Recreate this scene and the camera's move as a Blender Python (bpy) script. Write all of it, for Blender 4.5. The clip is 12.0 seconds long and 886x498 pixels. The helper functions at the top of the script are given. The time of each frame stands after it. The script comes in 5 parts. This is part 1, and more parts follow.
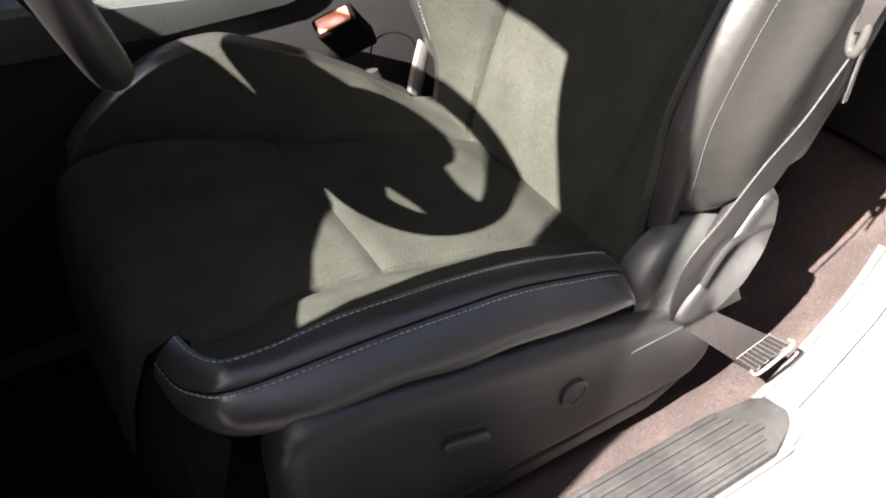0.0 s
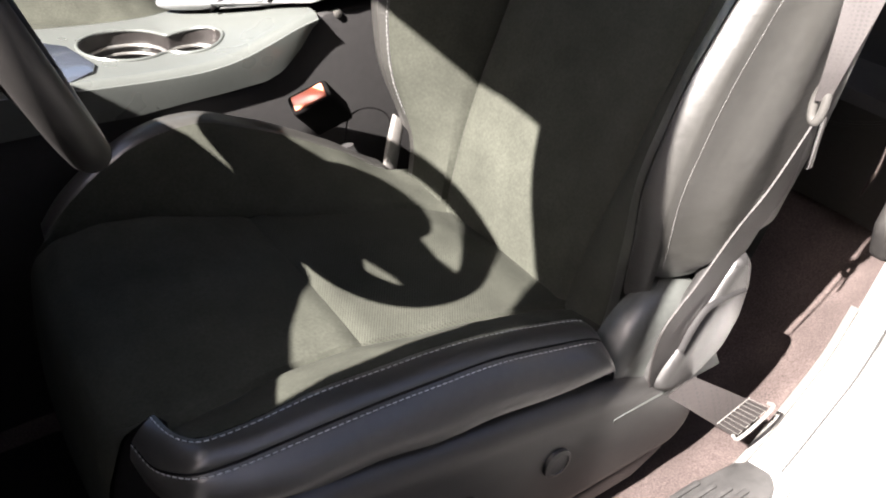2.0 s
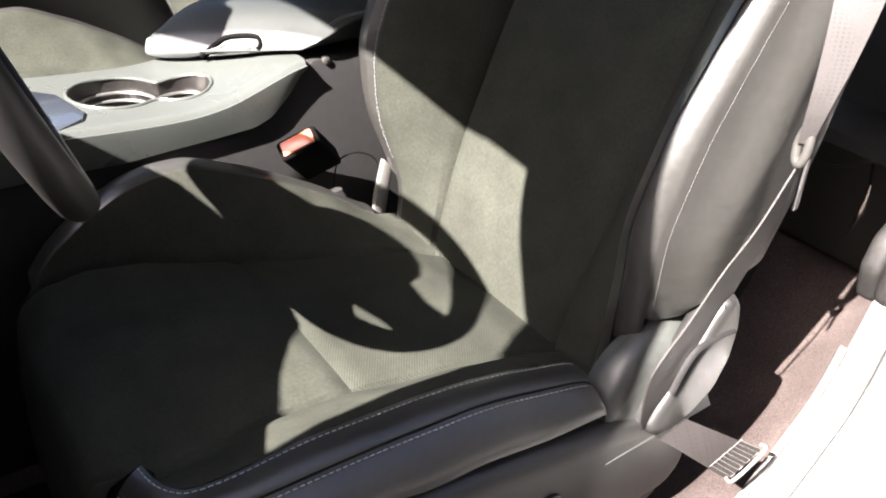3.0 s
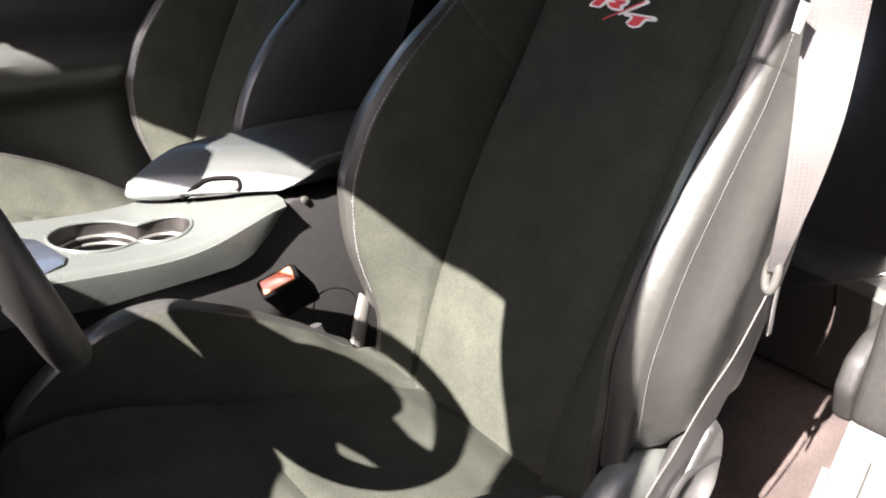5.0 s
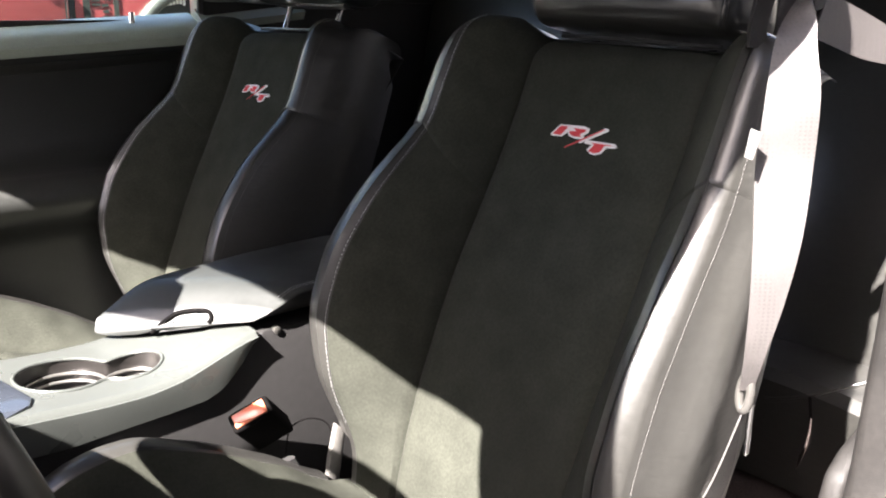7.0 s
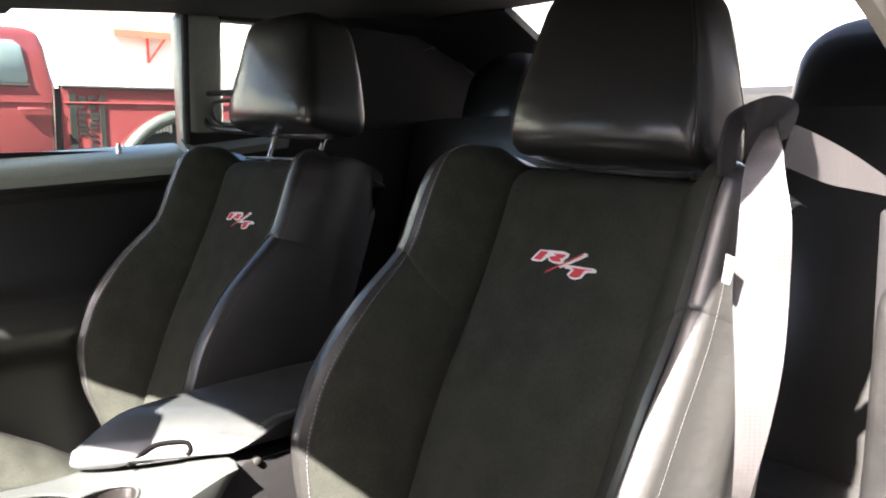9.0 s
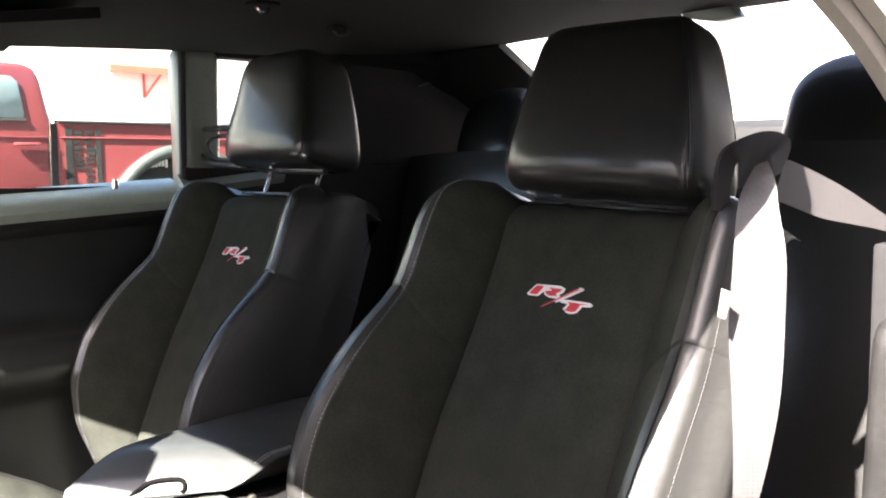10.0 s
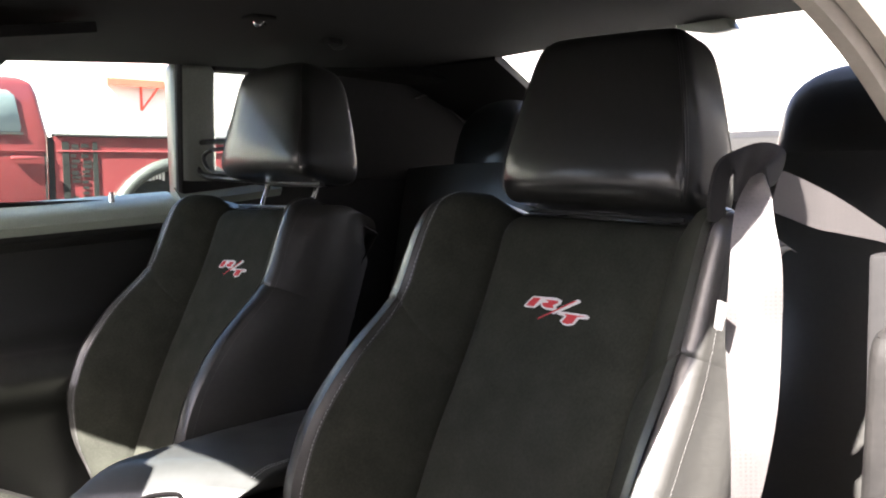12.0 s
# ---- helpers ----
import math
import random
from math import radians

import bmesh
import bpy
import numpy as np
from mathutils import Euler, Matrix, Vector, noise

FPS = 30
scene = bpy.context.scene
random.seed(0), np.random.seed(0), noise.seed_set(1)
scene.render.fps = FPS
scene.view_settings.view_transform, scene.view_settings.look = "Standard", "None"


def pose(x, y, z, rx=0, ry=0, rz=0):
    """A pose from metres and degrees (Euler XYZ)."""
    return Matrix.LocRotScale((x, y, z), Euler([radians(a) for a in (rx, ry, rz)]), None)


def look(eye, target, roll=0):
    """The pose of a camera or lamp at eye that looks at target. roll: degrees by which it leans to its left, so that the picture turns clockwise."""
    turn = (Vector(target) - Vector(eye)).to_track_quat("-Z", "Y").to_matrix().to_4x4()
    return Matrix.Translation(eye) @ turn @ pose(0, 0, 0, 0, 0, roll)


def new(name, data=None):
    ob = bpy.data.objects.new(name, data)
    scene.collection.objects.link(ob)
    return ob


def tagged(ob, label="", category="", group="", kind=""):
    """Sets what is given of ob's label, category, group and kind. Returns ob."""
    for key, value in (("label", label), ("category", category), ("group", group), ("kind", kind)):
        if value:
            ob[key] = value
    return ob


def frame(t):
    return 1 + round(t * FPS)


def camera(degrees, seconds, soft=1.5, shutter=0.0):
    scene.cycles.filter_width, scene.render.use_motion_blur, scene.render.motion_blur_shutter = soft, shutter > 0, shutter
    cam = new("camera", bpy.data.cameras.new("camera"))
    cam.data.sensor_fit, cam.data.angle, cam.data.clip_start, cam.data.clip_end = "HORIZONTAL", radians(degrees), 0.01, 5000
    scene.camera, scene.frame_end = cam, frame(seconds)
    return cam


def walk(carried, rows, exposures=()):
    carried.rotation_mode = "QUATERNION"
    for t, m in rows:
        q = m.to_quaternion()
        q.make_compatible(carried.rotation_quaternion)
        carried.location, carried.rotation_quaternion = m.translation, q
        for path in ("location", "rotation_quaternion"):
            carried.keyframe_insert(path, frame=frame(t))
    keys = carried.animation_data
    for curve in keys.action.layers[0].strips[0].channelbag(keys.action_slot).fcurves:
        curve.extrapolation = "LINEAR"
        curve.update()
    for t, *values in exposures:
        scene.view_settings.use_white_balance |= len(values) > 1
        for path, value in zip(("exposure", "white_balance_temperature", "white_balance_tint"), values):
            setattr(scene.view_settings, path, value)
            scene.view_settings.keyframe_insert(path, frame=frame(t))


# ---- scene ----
from mathutils.bvhtree import BVHTree
cam = camera(53.89, 12.0, soft=2.0)
PATH = [
    (0, (-0.7733, -0.6572, 1.0939), (-0.3276, -0.0115, 0.4739), 2.55),
    (0.5, (-0.7721, -0.6582, 1.0953), (-0.3186, -0.0086, 0.4851), 2.35),
    (1, (-0.7734, -0.6575, 1.0963), (-0.3080, -0.0022, 0.5013), 2.24),
    (1.5, (-0.7739, -0.6576, 1.0981), (-0.2957, 0.0050, 0.5218), 2.20),
    (2, (-0.7739, -0.6585, 1.0989), (-0.2834, 0.0126, 0.5430), 2.16),
    (2.5, (-0.7731, -0.6582, 1.1011), (-0.2719, 0.0199, 0.5635), 2.06),
    (3, (-0.7731, -0.6571, 1.1022), (-0.2590, 0.0278, 0.5859), 1.98),
    (5, (-0.7927, -0.6527, 1.1186), (-0.2103, 0.0611, 0.7297), 1.42),
    (5.5, (-0.7934, -0.6521, 1.1215), (-0.1975, 0.0658, 0.7615), 1.10),
    (6, (-0.7936, -0.6517, 1.1248), (-0.1845, 0.0698, 0.7954), 0.81),
    (6.5, (-0.7931, -0.6538, 1.1274), (-0.1718, 0.0719, 0.8318), 0.59),
    (7, (-0.7905, -0.6542, 1.1323), (-0.1591, 0.0751, 0.8686), 0.15),
    (9, (-0.7918, -0.6567, 1.1413), (-0.1280, 0.0797, 1.0109), -0.40),
    (9.5, (-0.7929, -0.6567, 1.1424), (-0.1239, 0.0793, 1.0387), -0.53),
    (10, (-0.7945, -0.6576, 1.1442), (-0.1233, 0.0778, 1.0510), -0.58),
    (10.5, (-0.7931, -0.6575, 1.1447), (-0.1215, 0.0781, 1.0559), -0.63),
    (11, (-0.7932, -0.6579, 1.1448), (-0.1206, 0.0773, 1.0612), -0.72),
    (11.5, (-0.7938, -0.6582, 1.1452), (-0.1205, 0.0767, 1.0644), -0.84),
    (12, (-0.7932, -0.6581, 1.1448), (-0.1190, 0.0761, 1.0651), -0.80),
]
walk(cam, [(t, look(eye, target, roll)) for t, eye, target, roll in PATH], [(0, 3.60, 6500, 15), (2.5, 3.75, 6500, 15), (6, 3.90, 6500, 15), (9, 4.10, 6500, 15), (10.3, 4.20, 6500, 15), (12, 4.08, 6500, 15)])

# ---- world, sun ----
SUN = Vector((-1.0, -0.26, 1.0)).normalized()
scene.view_settings.exposure = 3.4
world = bpy.data.worlds.new("sky")
scene.world = world
world.use_nodes = True
wn = world.node_tree
sky = wn.nodes.new("ShaderNodeTexSky")
sky.sky_type = "NISHITA"
sky.sun_disc = False
sky.dust_density = 2.4
sky.air_density = 0.5
sky.ozone_density = 0.3
sky.sun_elevation = math.asin(SUN.z)
sky.sun_rotation = math.atan2(SUN.x, SUN.y)
wn.links.new(sky.outputs[0], wn.nodes["Background"].inputs[0])
wn.nodes["Background"].inputs[1].default_value = 0.048
lamp = bpy.data.lights.new("sun", "SUN")
lamp.energy, lamp.angle, lamp.color = 5.0, radians(0.55), (1.0, 0.95, 0.88)
sun = new("sun", lamp)
sun.matrix_world = look(SUN * 30, (0, 0, 0))


# ---- materials ----
def dots(m, size, dark, scale=(1, 1, 0)):
    """Rows of pin holes in the material m."""
    t, n = m.node_tree, m.node_tree.nodes
    b = n["Principled BSDF"]
    co = n.new("ShaderNodeTexCoord")
    flat = n.new("ShaderNodeMapping")
    flat.inputs["Scale"].default_value = scale
    flat.inputs["Rotation"].default_value = (0, 0, 0.6)
    v = n.new("ShaderNodeTexVoronoi")
    v.inputs["Scale"].default_value, v.inputs["Randomness"].default_value = size, 0.0
    r = n.new("ShaderNodeMapRange")
    r.inputs[1].default_value, r.inputs[2].default_value, r.inputs[3].default_value = 0.22, 0.36, dark
    mul = n.new("ShaderNodeVectorMath")
    mul.operation = "SCALE"
    t.links.new(co.outputs["Object"], flat.inputs[0])
    t.links.new(flat.outputs[0], v.inputs["Vector"])
    t.links.new(v.outputs["Distance"], r.inputs[0])
    t.links.new(b.inputs["Base Color"].links[0].from_socket, mul.inputs[0])
    t.links.new(r.outputs[0], mul.inputs[3])
    t.links.new(mul.outputs[0], b.inputs["Base Color"])
    return m


def material(name, colour, rough=0.6, coat_rough=0.05, metal=0.0, grain=0.0, scale=60.0, bump=0.0, bump_scale=400.0, dirt=0.0, dirt_scale=6.0,
             sheen=0.0, coat=0.0, spec=0.5, voronoi=False, rough_var=0.0, crease=0.0):
    m = bpy.data.materials.new(name)
    m.use_nodes = True
    t, n = m.node_tree, m.node_tree.nodes
    b = n["Principled BSDF"]
    b.inputs["Roughness"].default_value = rough
    b.inputs["Metallic"].default_value = metal
    b.inputs["Specular IOR Level"].default_value = spec
    b.inputs["Sheen Weight"].default_value = sheen
    b.inputs["Sheen Roughness"].default_value = 0.45
    b.inputs["Coat Weight"].default_value = coat
    b.inputs["Coat Roughness"].default_value = coat_rough
    b.inputs["Base Color"].default_value = (*colour, 1)
    co = n.new("ShaderNodeTexCoord")
    last = None
    for amount, size in ((grain, scale), (dirt, dirt_scale)):
        if not amount:
            continue
        tex = n.new("ShaderNodeTexNoise")
        tex.inputs["Scale"].default_value = size
        tex.inputs["Detail"].default_value = 5
        t.links.new(co.outputs["Object"], tex.inputs["Vector"])
        ramp = n.new("ShaderNodeMapRange")
        ramp.inputs[1].default_value, ramp.inputs[2].default_value = 0.3, 0.7
        ramp.inputs[3].default_value, ramp.inputs[4].default_value = 1 - amount, 1 + amount
        t.links.new(tex.outputs[0], ramp.inputs[0])
        mix = n.new("ShaderNodeVectorMath")
        mix.operation = "SCALE"
        mix.inputs[0].default_value = colour
        if last:
            t.links.new(last, mix.inputs[0])
        t.links.new(ramp.outputs[0], mix.inputs[3])
        last = mix.outputs[0]
    if last:
        t.links.new(last, b.inputs["Base Color"])
    if rough_var:
        tex = n.new("ShaderNodeTexNoise")
        tex.inputs["Scale"].default_value = 14
        t.links.new(co.outputs["Object"], tex.inputs["Vector"])
        ramp = n.new("ShaderNodeMapRange")
        ramp.inputs[1].default_value, ramp.inputs[2].default_value = 0.3, 0.7
        ramp.inputs[3].default_value, ramp.inputs[4].default_value = rough - rough_var, rough + rough_var
        t.links.new(tex.outputs[0], ramp.inputs[0])
        t.links.new(ramp.outputs[0], b.inputs["Roughness"])
    if bump:
        tex = n.new("ShaderNodeTexVoronoi" if voronoi else "ShaderNodeTexNoise")
        tex.inputs["Scale"].default_value = bump_scale
        t.links.new(co.outputs["Object"], tex.inputs["Vector"])
        bn = n.new("ShaderNodeBump")
        bn.inputs["Strength"].default_value = bump
        bn.inputs["Distance"].default_value = 0.002
        t.links.new(tex.outputs[0], bn.inputs["Height"])
        t.links.new(bn.outputs[0], b.inputs["Normal"])
        if crease:
            # soft folds, drawn out sideways
            turn = n.new("ShaderNodeMapping")
            turn.inputs["Scale"].default_value = (0.7, 0.5, 2.2)
            fold = n.new("ShaderNodeTexNoise")
            fold.inputs["Scale"].default_value, fold.inputs["Detail"].default_value = 42, 3
            fold.inputs["Distortion"].default_value = 0.8
            bf = n.new("ShaderNodeBump")
            bf.inputs["Strength"].default_value, bf.inputs["Distance"].default_value = crease, 0.004
            t.links.new(co.outputs["Object"], turn.inputs[0])
            t.links.new(turn.outputs[0], fold.inputs["Vector"])
            t.links.new(fold.outputs[0], bf.inputs["Height"])
            t.links.new(bf.outputs[0], bn.inputs["Normal"])
    return m


def glass(name, colour, rough=0.0):
    m = bpy.data.materials.new(name)
    m.use_nodes = True
    b = m.node_tree.nodes["Principled BSDF"]
    b.inputs["Base Color"].default_value = (*colour, 1)
    b.inputs["Transmission Weight"].default_value = 1
    b.inputs["Roughness"].default_value = rough
    b.inputs["IOR"].default_value = 1.02
    return m


SUEDE = material("suede", (0.0284, 0.0299, 0.0240), 0.95, grain=0.14, scale=300, dirt=0.16, dirt_scale=22, bump=0.15, bump_scale=900, spec=0.1)
LEATHER = material("leather", (0.0230, 0.0225, 0.0205), 0.42, coat=0.5, coat_rough=0.20, spec=0.55, grain=0.1, scale=120, bump=0.022, bump_scale=900, voronoi=True, rough_var=0.05, dirt=0.12, dirt_scale=7, crease=0.16)
RIM_LEATHER = material("rim_leather", (0.010, 0.0092, 0.0088), 0.48, spec=0.5, grain=0.1, scale=200, bump=0.08, bump_scale=1500, voronoi=True, rough_var=0.05)
PLASTIC = material("plastic", (0.016, 0.0155, 0.015), 0.38, grain=0.08, scale=200, bump=0.18, bump_scale=900, rough_var=0.05)
TRIM = material("satin_trim", (0.058, 0.063, 0.059), 0.30, metal=0.15, grain=0.05, scale=300, rough_var=0.05)
DOORP = material("door_plastic", (0.030, 0.031, 0.029), 0.38, coat=0.5, coat_rough=0.25, grain=0.08, scale=200, bump=0.12, bump_scale=900, rough_var=0.05)
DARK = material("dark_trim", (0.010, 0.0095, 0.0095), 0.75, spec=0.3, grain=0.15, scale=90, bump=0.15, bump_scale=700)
CARPET = material("carpet", (0.055, 0.043, 0.040), 0.98, grain=0.45, scale=420, dirt=0.2, dirt_scale=14, bump=0.9, bump_scale=900, spec=0.1)
LINER = material("headliner", (0.0085, 0.0082, 0.008), 0.95, grain=0.2, scale=500, dirt=0.12, bump=0.2, bump_scale=1200, spec=0.15)
PAINT = material("car_paint", (0.24, 0.235, 0.225), 0.28, coat=0.6, dirt=0.05, dirt_scale=3)
BLACK = material("black_rubber", (0.004, 0.0037, 0.0037), 0.95, grain=0.2, scale=200, spec=0.03)
# near-black for sewn seams, and for shade painted on low seat parts and footwell
SEAM_SHADE = material("seam_and_shade_black", (0.006, 0.0055, 0.0055), 0.95, grain=0.2, scale=200, spec=0.1)
RUBBER = material("rubber", (0.02, 0.02, 0.02), 0.7, grain=0.2, scale=120)
CHROME = material("chrome", (0.75, 0.75, 0.75), 0.12, metal=1.0)
THREAD = material("thread", (0.085, 0.083, 0.080), 0.8, grain=0.2, scale=900)
PALE_THREAD = material("pale_thread", (0.30, 0.31, 0.31), 0.7, grain=0.2, scale=900)
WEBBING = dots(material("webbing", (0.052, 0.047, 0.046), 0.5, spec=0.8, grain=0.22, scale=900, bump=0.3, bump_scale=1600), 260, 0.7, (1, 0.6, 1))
# same belt as WEBBING; shade on the lower straps is put into this darker colour
SHADED_WEB = dots(material("shaded_webbing", (0.0115, 0.0090, 0.0083), 0.60, grain=0.2, scale=700, bump=0.3, bump_scale=1500), 240, 0.35, (1, 0, 1))
RED = material("red_plastic", (0.80, 0.20, 0.10), 0.28, coat=1.0, coat_rough=0.2, grain=0.08, scale=120)
EMB_RED = material("red_thread", (0.62, 0.05, 0.06), 0.8, grain=0.2, scale=800)
EMB_WHITE = material("white_thread", (0.75, 0.72, 0.72), 0.8, grain=0.1, scale=800)
TRUCK_RED = material("truck_paint", (0.145, 0.028, 0.030), 0.22, coat=1.0, dirt=0.1, dirt_scale=2)
TRUCK_DARK = material("truck_decal", (0.016, 0.017, 0.016), 0.6, spec=0.2, dirt=0.3, dirt_scale=12)
TYRE = material("tyre", (0.02, 0.02, 0.02), 0.85, grain=0.2, scale=60)
ASPHALT = material("asphalt", (0.050, 0.048, 0.046), 0.95, grain=0.25, scale=40, dirt=0.2, dirt_scale=0.5)
STUCCO = material("stucco", (0.78, 0.74, 0.68), 0.9, grain=0.06, scale=8, dirt=0.06, dirt_scale=0.6)
PLASTER = material("grey_plaster", (0.30, 0.29, 0.27), 0.9, grain=0.06, scale=8, dirt=0.06, dirt_scale=0.6)
AWNING = material("awning_red", (0.7, 0.08, 0.05), 0.6, dirt=0.1, dirt_scale=2)
GLASS = glass("clear_glass", (0.92, 0.96, 0.94))
GREEN_GLASS = glass("green_tinted_glass", (0.82, 0.95, 0.87))
HEAD = material("headrest_leather", (0.010, 0.0102, 0.0096), 0.50, coat=0.6, coat_rough=0.18, grain=0.1, scale=120, bump=0.03, bump_scale=1100, voronoi=True, rough_var=0.05, spec=0.2)
PERFORATED = dots(material("perforated_suede", (0.0284, 0.0299, 0.0240), 0.95, grain=0.10, scale=260, dirt=0.2, dirt_scale=11, spec=0.1), 380, 0.45)
ARM = material("armrest_leather", (0.024, 0.026, 0.025), 0.40, coat=0.4, coat_rough=0.22, grain=0.08, scale=120, bump=0.025, bump_scale=900, rough_var=0.05)
# the side trim's plastic again, made lighter for sky light on the recliner cover
LIT_COVER = material("lit_cover_plastic", (0.045, 0.048, 0.045), 0.38, coat=0.3, coat_rough=0.25, grain=0.08, scale=200, bump=0.1, bump_scale=900, rough_var=0.05)
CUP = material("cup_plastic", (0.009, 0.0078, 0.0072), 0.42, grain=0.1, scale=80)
GLOSS = material("gloss_black", (0.03, 0.035, 0.045), 0.12, coat=0.5, dirt=0.1)
CHROME_DARK = material("dull_metal", (0.42, 0.41, 0.39), 0.3, metal=0.9, grain=0.1, scale=120)
THREAD_DARK = material("dark_thread", (0.05, 0.045, 0.04), 0.8)
RAIL = material("rail_enamel", (0.42, 0.385, 0.33), 0.4, coat=0.3, coat_rough=0.2, dirt=0.12, dirt_scale=14, grain=0.05, scale=90)
SEAL = material("grey_seal", (0.09, 0.086, 0.08), 0.6, grain=0.15, scale=90, dirt=0.15, dirt_scale=12)
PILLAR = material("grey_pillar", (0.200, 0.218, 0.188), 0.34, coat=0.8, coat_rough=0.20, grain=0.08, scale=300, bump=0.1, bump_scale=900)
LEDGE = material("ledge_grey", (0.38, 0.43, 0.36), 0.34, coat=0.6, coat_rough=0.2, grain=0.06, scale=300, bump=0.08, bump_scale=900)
SILL = material("sill_plastic", (0.032, 0.031, 0.030), 0.5, grain=0.2, scale=160, dirt=0.3, dirt_scale=18, bump=0.2, bump_scale=800)
POST = material("post_plastic", (0.011, 0.0102, 0.0096), 0.6, spec=0.3, grain=0.2, scale=160, dirt=0.35, dirt_scale=18, bump=0.2, bump_scale=800)
FLARE = material("flare_grey", (0.032, 0.034, 0.032), 0.5, grain=0.1, scale=30)
FASCIA = material("faded_yellow", (0.75, 0.65, 0.30), 0.8, dirt=0.1, dirt_scale=1)
LATCH = material("latch_grey", (0.06, 0.058, 0.054), 0.35, metal=0.3, grain=0.1, scale=90)
# dark glass lightened: the sky's reflection is part of this base colour
SKY_TINT = material("sky_toned_glass", (0.16, 0.20, 0.21), 0.06, spec=0.8, dirt=0.1, dirt_scale=3)


# ---- mesh helpers ----
def mesh_from(bm, name, smooth=True):
    me = bpy.data.meshes.new(name)
    bmesh.ops.recalc_face_normals(bm, faces=bm.faces)
    for f in bm.faces:
        f.smooth = smooth
    bm.to_mesh(me)
    bm.free()
    if smooth:
        me.set_sharp_from_angle(angle=radians(42))
    return me


def part(name, bm, mat, parent=None, label="", smooth=True, plain=False):
    ob = new(name, mesh_from(bm, name, smooth))
    ob.data.materials.append(mat)
    if parent:
        ob.parent = parent
        if plain:
            ob.matrix_parent_inverse = parent.matrix_basis.inverted()
    if label:
        ob["label"] = label
    return ob


def thing(name, label, category, group="", kind="", at=(0, 0, 0)):
    ob = new(name)
    ob.location = at
    return tagged(ob, label, category, group, kind)


def lerp(x, table):
    """Smooth reading of a table of (key, value) rows."""
    if x <= table[0][0]:
        return table[0][1]
    for (a, p), (b, q) in zip(table, table[1:]):
        if x <= b:
            return p + (q - p) * (x - a) / (b - a)
    return table[-1][1]


def soft(x, table, w=0.03):
    return sum(lerp(x + w * k, table) for k in (-1, -0.5, 0, 0.5, 1)) / 5


def smooth01(x):
    x = min(1, max(0, x))
    return x * x * (3 - 2 * x)


def sheet(fn, nu, nv, thick=0.0):
    """A grid fn(u, v), u and v in 0..1; thick gives it a back."""
    bm = bmesh.new()
    g = [[bm.verts.new(fn(i / nu, j / nv)) for j in range(nv + 1)] for i in range(nu + 1)]
    for i in range(nu):
        for j in range(nv):
            bm.faces.new((g[i][j], g[i + 1][j], g[i + 1][j + 1], g[i][j + 1]))
    if thick:
        bmesh.ops.recalc_face_normals(bm, faces=bm.faces)
        bmesh.ops.solidify(bm, geom=bm.faces[:], thickness=thick)
    return bm


def tube(points, radius, sides=10, caps=True, flat=1.0):
    bm = bmesh.new()
    pts = [Vector(p) for p in points]
    rings = []
    ref = None
    for i, p in enumerate(pts):
        d = (pts[min(i + 1, len(pts) - 1)] - pts[max(i - 1, 0)]).normalized()
        if ref is None:
            ref = d.orthogonal().normalized()
        ref = (ref - d * ref.dot(d)).normalized()
        side = d.cross(ref)
        r = radius(i / (len(pts) - 1)) if callable(radius) else radius
        rings.append([bm.verts.new(p + (ref * math.cos(a) * flat + side * math.sin(a)) * r) for a in [2 * math.pi * k / sides for k in range(sides)]])
    for a, b in zip(rings, rings[1:]):
        for k in range(sides):
            bm.faces.new((a[k], a[(k + 1) % sides], b[(k + 1) % sides], b[k]))
    if caps:
        bm.faces.new(rings[0][::-1])
        bm.faces.new(rings[-1])
    return bm


def spline(points, n):
    """Catmull-Rom through the points, n steps a span."""
    p = [Vector(q) for q in points]
    p = [p[0] * 2 - p[1]] + p + [p[-1] * 2 - p[-2]]
    out = []
    for i in range(1, len(p) - 2):
        for k in range(n):
            t = k / n
            a, b, c, d = p[i - 1:i + 3]
            out.append(0.5 * (2 * b + (c - a) * t + (2 * a - 5 * b + 4 * c - d) * t * t + (3 * b - a - 3 * c + d) * t ** 3))
    return out + [p[-2]]


def box(x0, x1, y0, y1, z0, z1, bevel=0.0, seg=2):
    bm = bmesh.new()
    bmesh.ops.create_cube(bm, size=1, matrix=Matrix.LocRotScale(((x0 + x1) / 2, (y0 + y1) / 2, (z0 + z1) / 2), None, (x1 - x0, y1 - y0, z1 - z0)))
    if bevel:
        bmesh.ops.bevel(bm, geom=bm.edges[:], offset=bevel, segments=seg, affect="EDGES", profile=0.5)
    return bm


def prism(outline, lo, hi, axis="y", bevel=0.0, seg=2):
    """An outline of (a, b) pairs pushed along an axis; the pairs are the other two axes in order."""
    bm = bmesh.new()
    def at(a, b, c):
        return {"x": (c, a, b), "y": (a, c, b), "z": (a, b, c)}[axis]
    low = [bm.verts.new(at(a, b, lo)) for a, b in outline]
    high = [bm.verts.new(at(a, b, hi)) for a, b in outline]
    bm.faces.new(low)
    bm.faces.new(high[::-1])
    for i in range(len(outline)):
        j = (i + 1) % len(outline)
        bm.faces.new((low[j], low[i], high[i], high[j]))
    if bevel:
        bmesh.ops.recalc_face_normals(bm, faces=bm.faces)
        bmesh.ops.bevel(bm, geom=bm.edges[:], offset=bevel, segments=seg, affect="EDGES", profile=0.5)
    return bm


